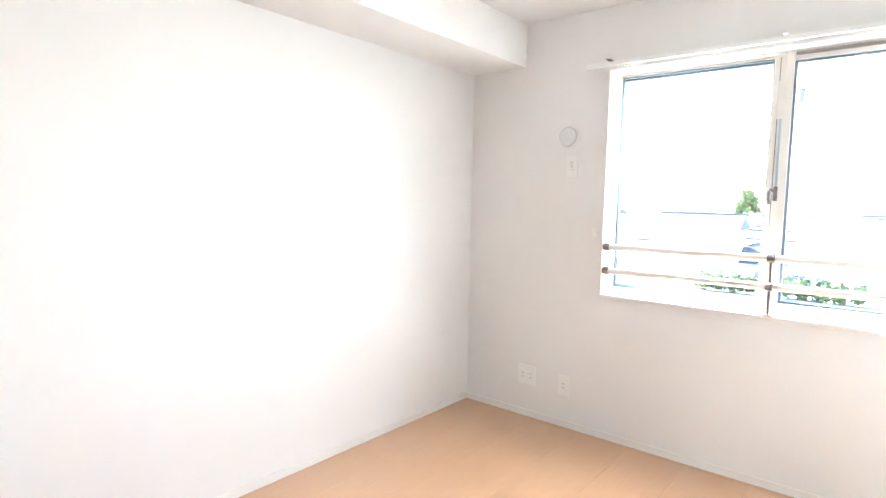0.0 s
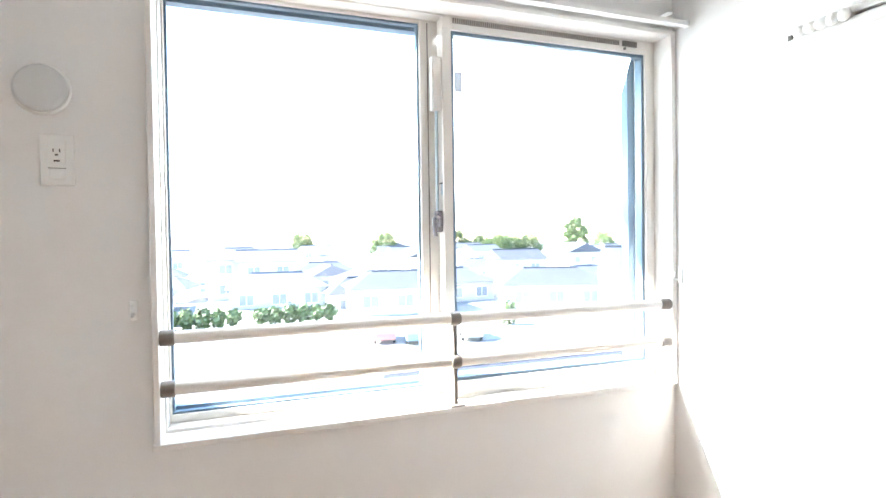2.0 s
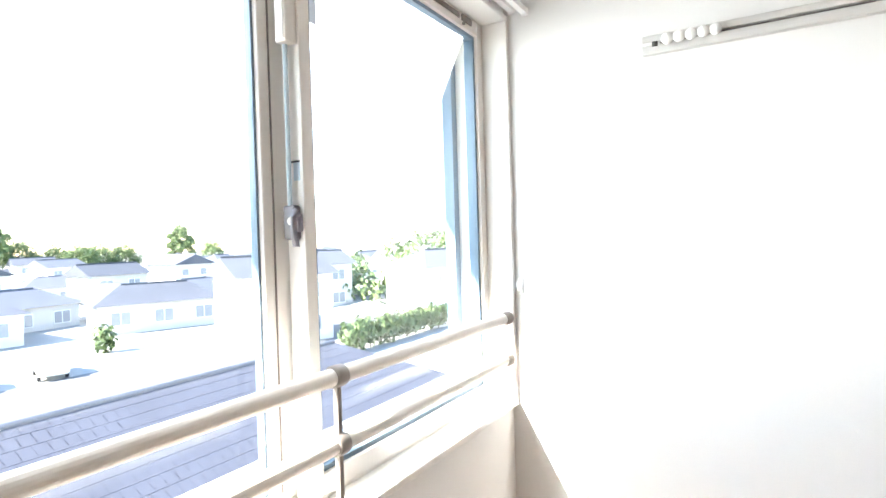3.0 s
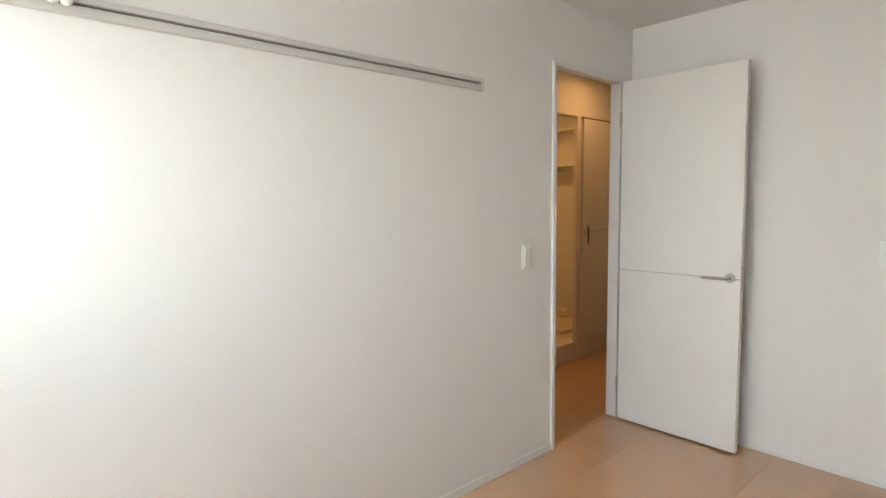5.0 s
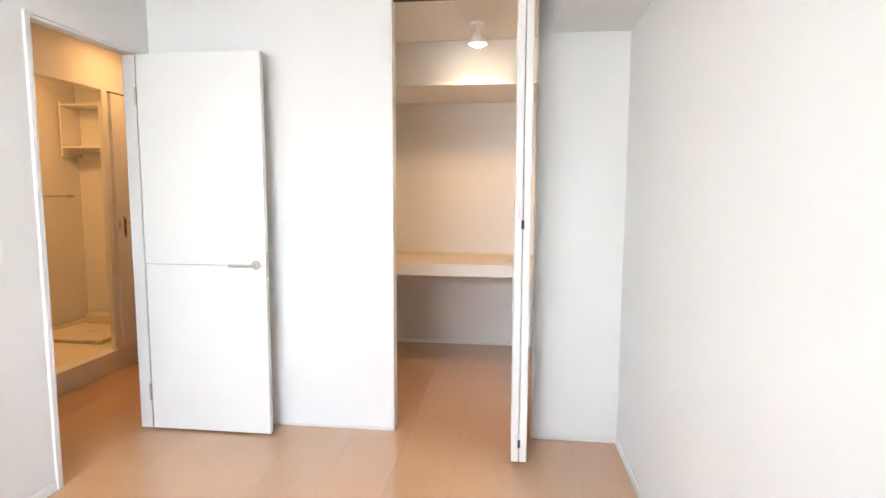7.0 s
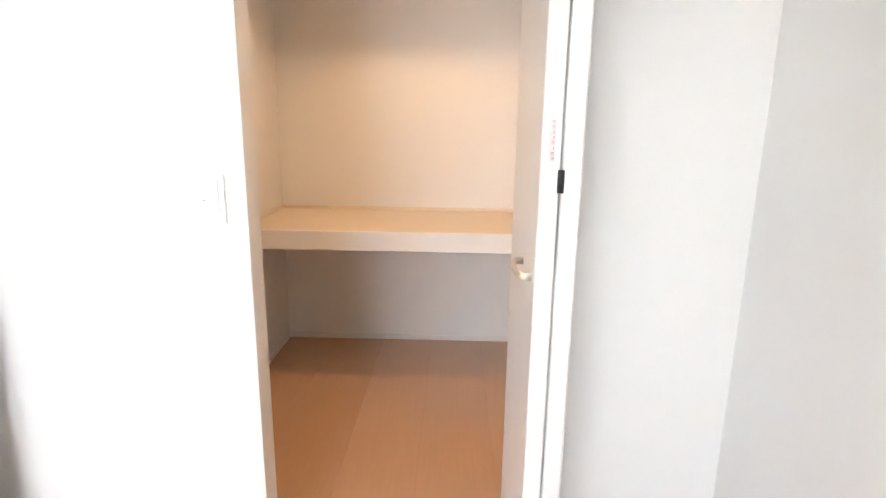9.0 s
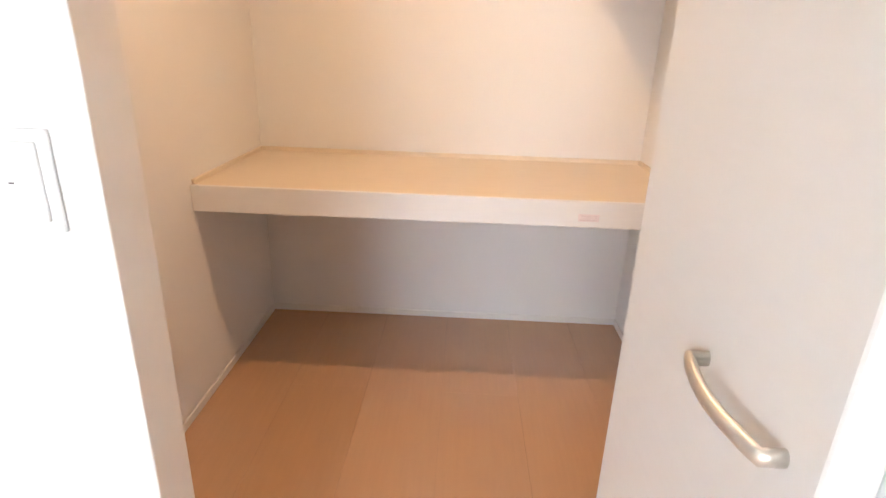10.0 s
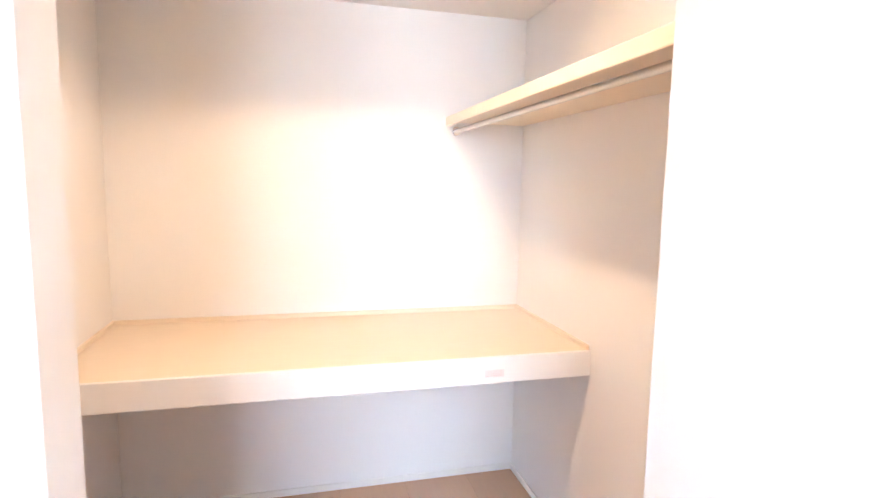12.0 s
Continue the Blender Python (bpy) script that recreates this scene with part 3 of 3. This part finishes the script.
# ---- closet fittings ----
sh = thing("closet_shelf", (0.84, -1.42, 0.687), "deep cream closet shelf with a white front board", "shelf")
part("board", B(CX0 + 0.001, CY0 + 0.001, 0.752, CX1 - 0.001, -1.126, 0.7745), M_BOARD, sh, "cream shelf board")
part("front_board", B(CX0 + 0.001, -1.128, 0.687, CX1 - 0.001, -1.114, 0.7755, bevel=0.0025), M_WHITE, sh, "white front board")
part("underside", B(CX0 + 0.001, CY0 + 0.001, 0.690, CX1 - 0.001, -1.1285, 0.7515), M_WHITE, sh)
bm = bmesh.new()
box(bm, CX0 + 0.001, CY0 + 0.0005, 0.7745, CX1 - 0.001, CY0 + 0.012, 0.790)
box(bm, CX1 - 0.012, CY0 + 0.012, 0.7745, CX1 - 0.0005, -1.130, 0.790)
box(bm, CX0 + 0.0005, CY0 + 0.012, 0.7745, CX0 + 0.012, -1.130, 0.790)
part("edge_strip", bm, M_BOARD, sh, "narrow cream strip along the walls")
lab = part("label", B(0.325, -1.1145, 0.708, 0.392, -1.1133, 0.733), M_LABEL, sh, "small pale label with pink print")
for i in range(3):
    part("print", B(0.330, -1.1135, 0.712 + i * 0.007, 0.386 - 0.01 * (i % 2), -1.1129, 0.715 + i * 0.007), M_PINK, lab)

hs = thing("hanger_shelf", (0.19, -0.95, 1.56), "pale wooden side shelf above a chrome hanging rod", "shelf")
part("board", B(CX0 + 0.001, CY0 + 0.001, 1.586, 0.345, CY1 - 0.001, 1.605), M_BOARD, hs, "cream shelf board")
part("front_board", B(0.343, CY0 + 0.001, 1.570, 0.362, CY1 - 0.001, 1.608, bevel=0.003), M_BOARD, hs)
part("hanging_rod", R((0.316, CY0 + 0.012, 1.550), (0.316, CY1 - 0.012, 1.552), 0.010), M_STEEL, hs, "chrome hanging rod")
for y0, y1 in ((CY0 + 0.001, CY0 + 0.016), (CY1 - 0.016, CY1 - 0.001)):
    part("rod_socket", R((0.316, y0, 1.550), (0.316, y1, 1.550), 0.019, seg=24, bevel=0.003), M_CHROME, hs, "chrome rod socket")

cl = thing("closet_lamp", (0.785, -0.66, H), "white ceiling spot lamp, lit, in the closet", "lamp")
part("ceiling_plate", R((0.785, -0.62, H), (0.785, -0.62, H - 0.022), 0.042, seg=32, bevel=0.004), M_PLASTIC, cl)
part("arm", sweep(bmesh.new(), [(0.785, -0.62, H - 0.018), (0.785, -0.632, H - 0.034), (0.785, -0.655, H - 0.042), (0.785, -0.70, H - 0.046)], 0.008), M_PLASTIC, cl)
AX = Vector((0.0, -0.06, -1.0)).normalized()
top = Vector((0.785, -0.705, H - 0.036))
bm = bmesh.new()
rings = []
for d, r in ((0.0, 0.016), (0.006, 0.032), (0.03, 0.038), (0.05, 0.049), (0.070, 0.058), (0.069, 0.055), (0.05, 0.045), (0.035, 0.030)):
    c = top + AX * d
    u = Vector((1, 0, 0))
    v = AX.cross(u).normalized()
    rings.append([bm.verts.new(c + u * r * math.cos(2 * math.pi * k / 28) + v * r * math.sin(2 * math.pi * k / 28)) for k in range(28)])
for a, b in zip(rings, rings[1:]):
    for k in range(28):
        bm.faces.new((a[k], a[(k + 1) % 28], b[(k + 1) % 28], b[k]))
bm.faces.new(rings[0][::-1])
bmesh.ops.recalc_face_normals(bm, faces=bm.faces)
part("shade", bm, M_PLASTIC, cl, "white reflector shade")
c = top + AX * 0.066
bm = bmesh.new()
bmesh.ops.create_uvsphere(bm, u_segments=20, v_segments=12, radius=0.048, matrix=Matrix.Translation(c) @ AX.to_track_quat("Z", "Y").to_matrix().to_4x4() @ Matrix.Diagonal((1, 1, 0.45, 1)))
part("bulb", bm, M_BULB, cl, "glowing warm bulb face")

# ---- washroom across the hall ----
sd = thing("sliding_door", (HALL_X - 0.02, -1.2, 0), "white flush sliding door with a steel pull", "door")
SX0, SX1 = HALL_X - 0.034, HALL_X - 0.006
bm = bmesh.new()
box(bm, SX0, -1.62, STEP + 0.006, SX1, -0.795, 1.062, bevel=0.002)
box(bm, SX0, -1.62, 1.066, SX1, -0.795, 1.984, bevel=0.002)
box(bm, SX0 + 0.003, -1.618, 1.05, SX1 - 0.003, -0.797, 1.08)
sl = part("leaf", bm, M_WHITE, sd)
part("inlay", B(SX0 + 0.001, -1.619, 1.0622, SX1 - 0.001, -0.90, 1.0658), M_GREY, sl)
part("pull", B(SX0 - 0.004, -0.885, 0.955, SX0 + 0.003, -0.855, 1.115, bevel=0.003), M_STEEL, sl, "long steel pull plate")
# thin dark plate on the pull, its colour is the finger recess's shade
part("pull_recess", B(SX0 - 0.0046, -0.878, 0.975, SX0 - 0.0036, -0.862, 1.095), M_DARK, sl)
part("lock_plate", B(SX0 - 0.003, -0.827, 1.030, SX0 + 0.003, -0.808, 1.085, bevel=0.002), M_STEEL, sl)

cab = thing("wall_cabinet", (4.1, -1.38, 1.6), "open white wall shelf box above the washing place", "cabinet")
SYB, SYF, XE, XA = -1.599, -1.385, 4.295, 3.495
part("side_panel", B(XE - 0.015, SYB, 1.59, XE, SYF, 2.035, bevel=0.001), M_WHITE, cab)
part("side_panel", B(XA, SYB, 1.59, XA + 0.015, SYF, 2.035, bevel=0.001), M_WHITE, cab)
for z in (2.00, 1.655):
    part("shelf", B(XA + 0.015, SYB, z, XE - 0.015, SYF, z + 0.016, bevel=0.001), M_WHITE, cab)
part("back", B(XA + 0.015, SYB, 1.672, XE - 0.015, SYB + 0.006, 1.999), M_WHITE, cab)
part("hanging_rod", R((XA + 0.015, SYF - 0.06, 1.615), (XE - 0.015, SYF - 0.06, 1.615), 0.008), M_STEEL, cab, "thin steel rod")

tb = thing("towel_bar", (4.32, -1.1, 1.255), "slim metal towel bar on the washroom wall", "towel bar")
part("bar", R((4.262, -1.44, 1.255), (4.262, -0.75, 1.255), 0.007), M_STEEL, tb)
for y in (-1.445, -0.75):
    part("bracket", R((4.319, y, 1.255), (4.255, y, 1.255), 0.012, seg=16, bevel=0.002), M_STEEL, tb)

pan = thing("washing_pan", (3.92, -1.1, STEP), "cream plastic washing machine drain pan", "drain pan")
bm = bmesh.new()
PX0, PX1, QY0, QY1 = 3.60, 4.28, -1.56, -0.85
box(bm, PX0, QY0, STEP + 0.0005, PX1, QY1, STEP + 0.015)
for b in ((PX0, QY0, PX0 + 0.035, QY1), (PX1 - 0.035, QY0, PX1, QY1), (PX0 + 0.035, QY0, PX1 - 0.035, QY0 + 0.035), (PX0 + 0.035, QY1 - 0.035, PX1 - 0.035, QY1)):
    box(bm, b[0], b[1], STEP + 0.0005, b[2], b[3], STEP + 0.035, bevel=0.008)
part("tray", bm, M_PAN, pan)
part("drain_cover", B(3.95, QY0 + 0.035, STEP + 0.012, 4.19, QY0 + 0.15, STEP + 0.10, bevel=0.018), M_PAN, pan, "raised cream drain cover")
part("drain", R((3.94, -1.20, STEP + 0.014), (3.94, -1.20, STEP + 0.022), 0.05, seg=24, bevel=0.003), M_PAN, pan)

# ---- outdoors ----
GZ = -6.5
structure("ground", B(-900, L + 1.5, GZ - 1, 900, 1500, GZ), M_GROUND, "pale dry ground of the neighbourhood")
structure("road", B(-120, 33, GZ - 0.5, 160, 40, GZ + 0.02), M_ROAD, "grey asphalt road")
bm = bmesh.new()
box(bm, -0.6, L + T, 2.16, 3.6, L + 0.64, 2.30, bevel=0.01)
structure("eave", bm, M_PLASTER, "pale overhanging eave above the window")
structure("outer_wall", B(-3.0, L + T, GZ, 6.0, L + T + 0.02, WZ0 - 0.03), M_PLASTER, "pale outer wall below the window")


def roof_mesh(bm, x0, x1, y0, y1, ze, zr, hip):
    ym = (y0 + y1) / 2
    v = [bm.verts.new(p) for p in ((x0, y0, ze), (x1, y0, ze), (x1, y1, ze), (x0, y1, ze), (x0 + hip, ym, zr), (x1 - hip, ym, zr))]
    for f in ((0, 1, 5, 4), (2, 3, 4, 5), (1, 2, 5), (3, 0, 4), (3, 2, 1, 0)):
        bm.faces.new([v[i] for i in f])
    return bm


def house(name, w, d, storeys, hip, wall_mat, roof_mat, label, group):
    """A house round the origin at ground level."""
    h = thing(name, (0, 0, 0), label, "house", group)
    eave = 2.7 * storeys
    part("wall", B(-w / 2, -d / 2, 0, w / 2, d / 2, eave), wall_mat, h)
    bm = roof_mesh(bmesh.new(), -w / 2 - 0.5, w / 2 + 0.5, -d / 2 - 0.5, d / 2 + 0.5, eave, eave + d * 0.24, hip)
    box(bm, -w / 2 + hip - 0.4, -0.12, eave + d * 0.24 - 0.1, w / 2 - hip + 0.4, 0.12, eave + d * 0.24 + 0.12)
    part("roof", bm, roof_mat, h)
    for s in range(storeys):
        n = max(2, int(w / 3))
        for i in range(n):
            x = -w / 2 + (i + 0.5) * w / n
            win = part("window", B(x - 0.85, -d / 2 - 0.06, 2.7 * s + 0.8, x + 0.85, -d / 2 - 0.001, 2.7 * s + 2.1), M_PLASTIC, h)
            for dx in (-0.41, 0.41):
                part("pane", B(x + dx - 0.37, -d / 2 - 0.075, 2.7 * s + 0.87, x + dx + 0.37, -d / 2 - 0.058, 2.7 * s + 2.03), M_PANE_FAR, win)
        for y in (-d / 4, d / 4):
            win = part("window", B(-w / 2 - 0.06, y - 0.6, 2.7 * s + 0.9, -w / 2 - 0.001, y + 0.6, 2.7 * s + 2.0), M_PLASTIC, h)
            part("pane", B(-w / 2 - 0.075, y - 0.53, 2.7 * s + 0.97, -w / 2 - 0.058, y + 0.53, 2.7 * s + 1.93), M_PANE_FAR, win)
    return h


rng = random.Random(5)
kinds = [house("house", 8.5, 6.5, 2, 2.7, M_PLASTER, M_TILE, "pale two-storey house with a grey hipped roof", "neighbouring houses"),
         house("house", 11, 7, 1, 2.9, M_PLASTER, M_TILE, "low pale house with a wide grey hipped roof", "neighbouring houses"),
         house("house", 7.5, 6.5, 2, 0.0, M_PLASTER, M_TILE, "pale two-storey house with a dark gabled roof", "neighbouring houses")]
kinds[0].matrix_basis = pose(1.0, 84, GZ, 0, 0, 6)
kinds[1].matrix_basis = pose(17.5, 60.5, GZ, 0, 0, -4)
kinds[2].matrix_basis = pose(-14, 64, GZ, 0, 0, 3)
for row in range(7):
    for i in range(13):
        y = 70 + row * 15 + rng.uniform(-3, 3)
        x = -42 + row * -7 + i * (11.5 + row * 1.6) + rng.uniform(-2.5, 2.5)
        copy_thing(rng.choice(kinds + kinds[1:2] * 3), pose(x, y, GZ - 0.8 + rng.uniform(-0.4, 0.6), 0, 0, rng.choice((0, 90, 8, -12, 95))))
for x, y, k in ((34, 56, 1), (50, 50, 2), (47, 30, 0), (33, 38, 2), (62, 36, 1)):
    copy_thing(kinds[k], pose(x, y, GZ, 0, 0, -20))

# the near house below the window, with a slate roof
near = thing("near_house", (11, 17.2, GZ), "pale house below with a blue-grey slate hipped roof", "house")
part("wall", B(2.6, 14.4, GZ, 19.4, 20.0, -4.1), M_PLASTER, near)
NX0, NX1, NY0, NY1, NZE, NZR, NH = 2.0, 20.0, 13.75, 20.65, -4.1, -2.5, 3.0
near_roof = part("roof", roof_mesh(bmesh.new(), NX0, NX1, NY0, NY1, NZE, NZR, NH), M_SLATE, near)
part("ridge_cap", R((NX0 + NH, 17.2, NZR), (NX1 - NH, 17.2, NZR), 0.10, seg=10), M_TILE, near)
part("gutter", R((NX0, NY0 - 0.04, NZE), (NX1, NY0 - 0.04, NZE), 0.06, seg=10), M_PLASTER, near)


def leafy(bm, centre, radii, count, leaf, r):
    """Leaf quads scattered in an uneven blob."""
    cx, cy, cz = centre
    for _ in range(count):
        d = Vector((r.gauss(0, 1), r.gauss(0, 1), r.gauss(0, 1))).normalized()
        k = r.uniform(0.55, 1.0) * (0.8 + 0.35 * noise.noise(d * 2.3 + Vector(centre)))
        p = Vector((cx + d.x * radii[0] * k, cy + d.y * radii[1] * k, cz + d.z * radii[2] * k))
        n = (d + Vector((r.uniform(-1, 1), r.uniform(-1, 1), r.uniform(-1, 1))) * 0.8).normalized()
        u = n.orthogonal().normalized() * leaf * r.uniform(0.6, 1.3)
        v = n.cross(u).normalized() * leaf * r.uniform(0.4, 0.9)
        bm.faces.new([bm.verts.new(q) for q in (p - u, p + v * 0.8, p + u, p - v * 0.8)])


def tree(height, spread, seed, label):
    r = random.Random(seed)
    t = thing("tree", (0, 0, 0), label, "tree", "trees beyond the houses")
    bm = bmesh.new()
    rod(bm, (0, 0, 0), (0, 0, height * 0.6), height * 0.03, seg=10, r1=height * 0.014)
    tips = []
    for i in range(7):
        a = i * 2.4 + r.uniform(-.3, .3)
        z = height * r.uniform(0.32, 0.58)
        tip = Vector((math.cos(a) * spread * r.uniform(0.35, 0.7), math.sin(a) * spread * r.uniform(0.35, 0.7), z + height * r.uniform(0.12, 0.3)))
        rod(bm, (0, 0, z), tip, height * 0.011, seg=6, r1=height * 0.004)
        tips.append(tip)
    part("trunk", bm, M_BARK, t)
    bm = bmesh.new()
    for i in range(16):
        a, q = i * 2.4, (i + 0.5) / 16
        tips.append(Vector((math.cos(a) * spread * 0.7 * math.sqrt(1 - q) , math.sin(a) * spread * 0.7 * math.sqrt(1 - q), height * (0.36 + 0.55 * q))))
    for tip in tips:
        s = spread * r.uniform(0.3, 0.45)
        leafy(bm, tip, (s, s, s * 0.85), 190, height * 0.024, r)
    part("crown", bm, M_LEAF, t)
    return t


tall = tree(14, 4.5, 1, "tall green broadleaf tree")
wide = tree(10, 5.5, 2, "broad green broadleaf tree")
tall.matrix_basis = pose(55, 150, GZ + 1, 0, 0, 0)
wide.matrix_basis = pose(61, 152, GZ + 1, 0, 0, 40)
for i in range(5):
    k = rng.choice((tall, wide, wide))
    x, y = rng.uniform(-60, 150), rng.uniform(140, 200)
    copy_thing(k, pose(x, y, GZ + rng.uniform(-1, 1.0), 0, 0, rng.uniform(0, 360)))
for x, y in ((72, 148), (78, 150), (84, 149), (69, 153)):
    copy_thing(wide, pose(x, y, GZ - 0.5, 0, 0, rng.uniform(0, 360)))


def hedge(x0, x1, y, h, seed, label):
    r = random.Random(seed)
    t = thing("hedge", ((x0 + x1) / 2, y, GZ), label, "hedge", "hedges along the road")
    bm = bmesh.new()
    n = int((x1 - x0) / 1.2)
    for i in range(n):
        leafy(bm, (x0 + (i + .5) * (x1 - x0) / n, y + r.uniform(-.2, .2), GZ + h * 0.5), (1.0, 0.9, h * r.uniform(0.5, 0.7)), 300, 0.24, r)
    part("foliage", bm, M_LEAF, t)
    bm = bmesh.new()
    for i in range(n):
        x = x0 + (i + .5) * (x1 - x0) / n
        rod(bm, (x, y, GZ - 0.1), (x, y, GZ + h * 0.6), 0.05, seg=6, r1=0.02)
    part("stems", bm, M_BARK, t)


hedge(-12, 1.0, 55.5, 1.8, 3, "thick green hedge beside the road")
hedge(2.2, 9.6, 55.0, 1.9, 4, "clipped green hedge beside the road")
hedge(22.5, 24.9, 46, 2.2, 6, "tall green hedge before a house")
hedge(30, 46, 28, 2.4, 7, "low green hedge beside the road")

# wooded slope to the east
r = random.Random(9)
bm = bmesh.new()
for i in range(150):
    x, y = r.uniform(52, 120), r.uniform(6, 60)
    leafy(bm, (x, y, GZ + (x - 50) * 0.16 + 1.5), (3.4, 3.4, 3.0), 150, 0.42, r)
woods = new("far_woods", mesh_of("far_woods", bm, M_LEAF))
tagged(woods, "dense green woods on the slope", "woods", kind="stuff")
bm = bmesh.new()
v = [bm.verts.new(p) for p in ((46, 0, GZ - 0.3), (130, 0, GZ + 13), (130, 70, GZ + 13), (46, 70, GZ - 0.3), (130, 0, GZ - 0.5), (130, 70, GZ - 0.5))]
for f in ((0, 1, 2, 3), (0, 4, 1), (3, 2, 5), (1, 4, 5, 2)):
    bm.faces.new([v[i] for i in f])
structure("slope", bm, M_GROUND, "earth slope under the woods")


def car(at, turn, paint, label):
    c = thing("car", (0, 0, 0), label, "car", "parked cars")
    bm = box(bmesh.new(), -1.9, -0.8, 0.32, 1.9, 0.8, 0.95, bevel=0.14)
    part("body", bm, paint, c)
    bm = bmesh.new()
    vs = [bm.verts.new(p) for p in ((-1.35, -.74, .93), (1.1, -.74, .93), (1.1, .74, .93), (-1.35, .74, .93), (-0.95, -.62, 1.45), (0.5, -.62, 1.45), (0.5, .62, 1.45), (-0.95, .62, 1.45))]
    for f in ((0, 1, 5, 4), (1, 2, 6, 5), (2, 3, 7, 6), (3, 0, 4, 7), (4, 5, 6, 7), (3, 2, 1, 0)):
        bm.faces.new([vs[i] for i in f])
    part("windows", bm, M_PANE_FAR, c)
    part("car_roof", B(-0.97, -.63, 1.44, 0.52, .63, 1.50, bevel=0.03), paint, c)
    for x in (-1.2, 1.2):
        for y in (-0.8, 0.62):
            w = part("wheel", R((x, y, 0.31), (x, y + 0.18, 0.31), 0.31, seg=18, bevel=0.03), M_BLACK, c)
            part("rim", R((x, y - 0.005, 0.31), (x, y + 0.185, 0.31), 0.17, seg=14), M_STEEL, w)
    c.matrix_basis = pose(*at, 0, 0, turn)
    return c


car((11.4, 43.2, GZ), 78, M_RED, "small faded red parked car on the pale lot")
car((13.6, 42.0, GZ), 75, M_BLUE, "small pale blue parked car on the pale lot")
car((18.0, 41.6, GZ), 72, M_PLASTIC, "white parked car on the pale lot")

# slates on the near slope of the roof below
cols, rows = 60, 9
slope = Vector((0, 3.45, 1.6))
n_up = Vector((0, -1.6, 3.45)).normalized()
bm = bmesh.new()
for j in range(rows):
    a0, a1 = j / rows, (j + 1) / rows
    for i in range(cols):
        xa, xb = NX0 + (i + 0.5 * (j % 2)) * 0.30, NX0 + (i + 1 + 0.5 * (j % 2)) * 0.30 - 0.012
        if xa < NX0 + NH * a1 or xb > NX1 - NH * a1:
            continue
        base = Vector((0, NY0, NZE))
        p0, p1 = base + slope * a0 + n_up * 0.016, base + slope * (a1 + 0.02) + n_up * 0.008
        vs = [bm.verts.new(q) for q in (p0 + Vector((xa, 0, 0)), p0 + Vector((xb, 0, 0)), p1 + Vector((xb, 0, 0)), p1 + Vector((xa, 0, 0)), p0 + Vector((xa, 0, -0.012)), p0 + Vector((xb, 0, -0.012)))]
        for f in ((0, 1, 2, 3), (4, 5, 1, 0)):
            bm.faces.new([vs[k] for k in f])
slates = part("slates", bm, M_SLATE, near_roof)
tagged(slates, "overlapping blue-grey slates", kind="stuff")

# ---- floor and its planks ----
floor = structure("floor", B(-0.2, CY0 - 0.12, -0.12, HALL_X, L + 0.1, -0.006), M_JOINT, "beige wood-pattern plank floor")
PW, PL, GAP = 0.2865, 1.818, 0.0004
cache = {}


def planks(x0, x1, y0, y1, start_x, start_y):
    i = math.floor((x0 - start_x) / PW)
    while start_x + i * PW < x1:
        xa, xb = max(x0, start_x + i * PW + GAP / 2), min(x1, start_x + (i + 1) * PW - GAP / 2)
        shift = start_y + (0.5 if i % 2 else 0.0) * PL
        j = math.floor((y0 - shift) / PL)
        while shift + j * PL < y1:
            ya, yb = max(y0, shift + j * PL + GAP / 2), min(y1, shift + (j + 1) * PL - GAP / 2)
            if xb - xa > 0.01 and yb - ya > 0.01:
                key = (round(xb - xa, 3), round(yb - ya, 3))
                if key not in cache:
                    bm = bmesh.new()
                    box(bm, 0, 0, -0.006, xb - xa, yb - ya, 0)
                    top_edges = [e for e in bm.edges if all(v.co.z > -0.001 for v in e.verts)]
                    bmesh.ops.bevel(bm, geom=top_edges, offset=0.0004, segments=1, affect="EDGES")
                    cache[key] = mesh_of("plank", bm, M_PLANK)
                p = new("plank", cache[key])
                p.location = (xa, ya, 0)
                p.parent = floor
            j += 1
        i += 1


SX = 0.525 - 2 * PW
planks(0, W, 0, L, SX, -1.159)
planks(OX0, OX1, CY1, 0, SX, -1.159)
planks(CX0, CX1, CY0, CY1, SX, -1.159)
planks(W + 0.0, W + ET, DY0, DY1, SX, -1.159)
planks(W + ET, HALL_X - 0.012, -2.2, 1.8, SX, -1.159)
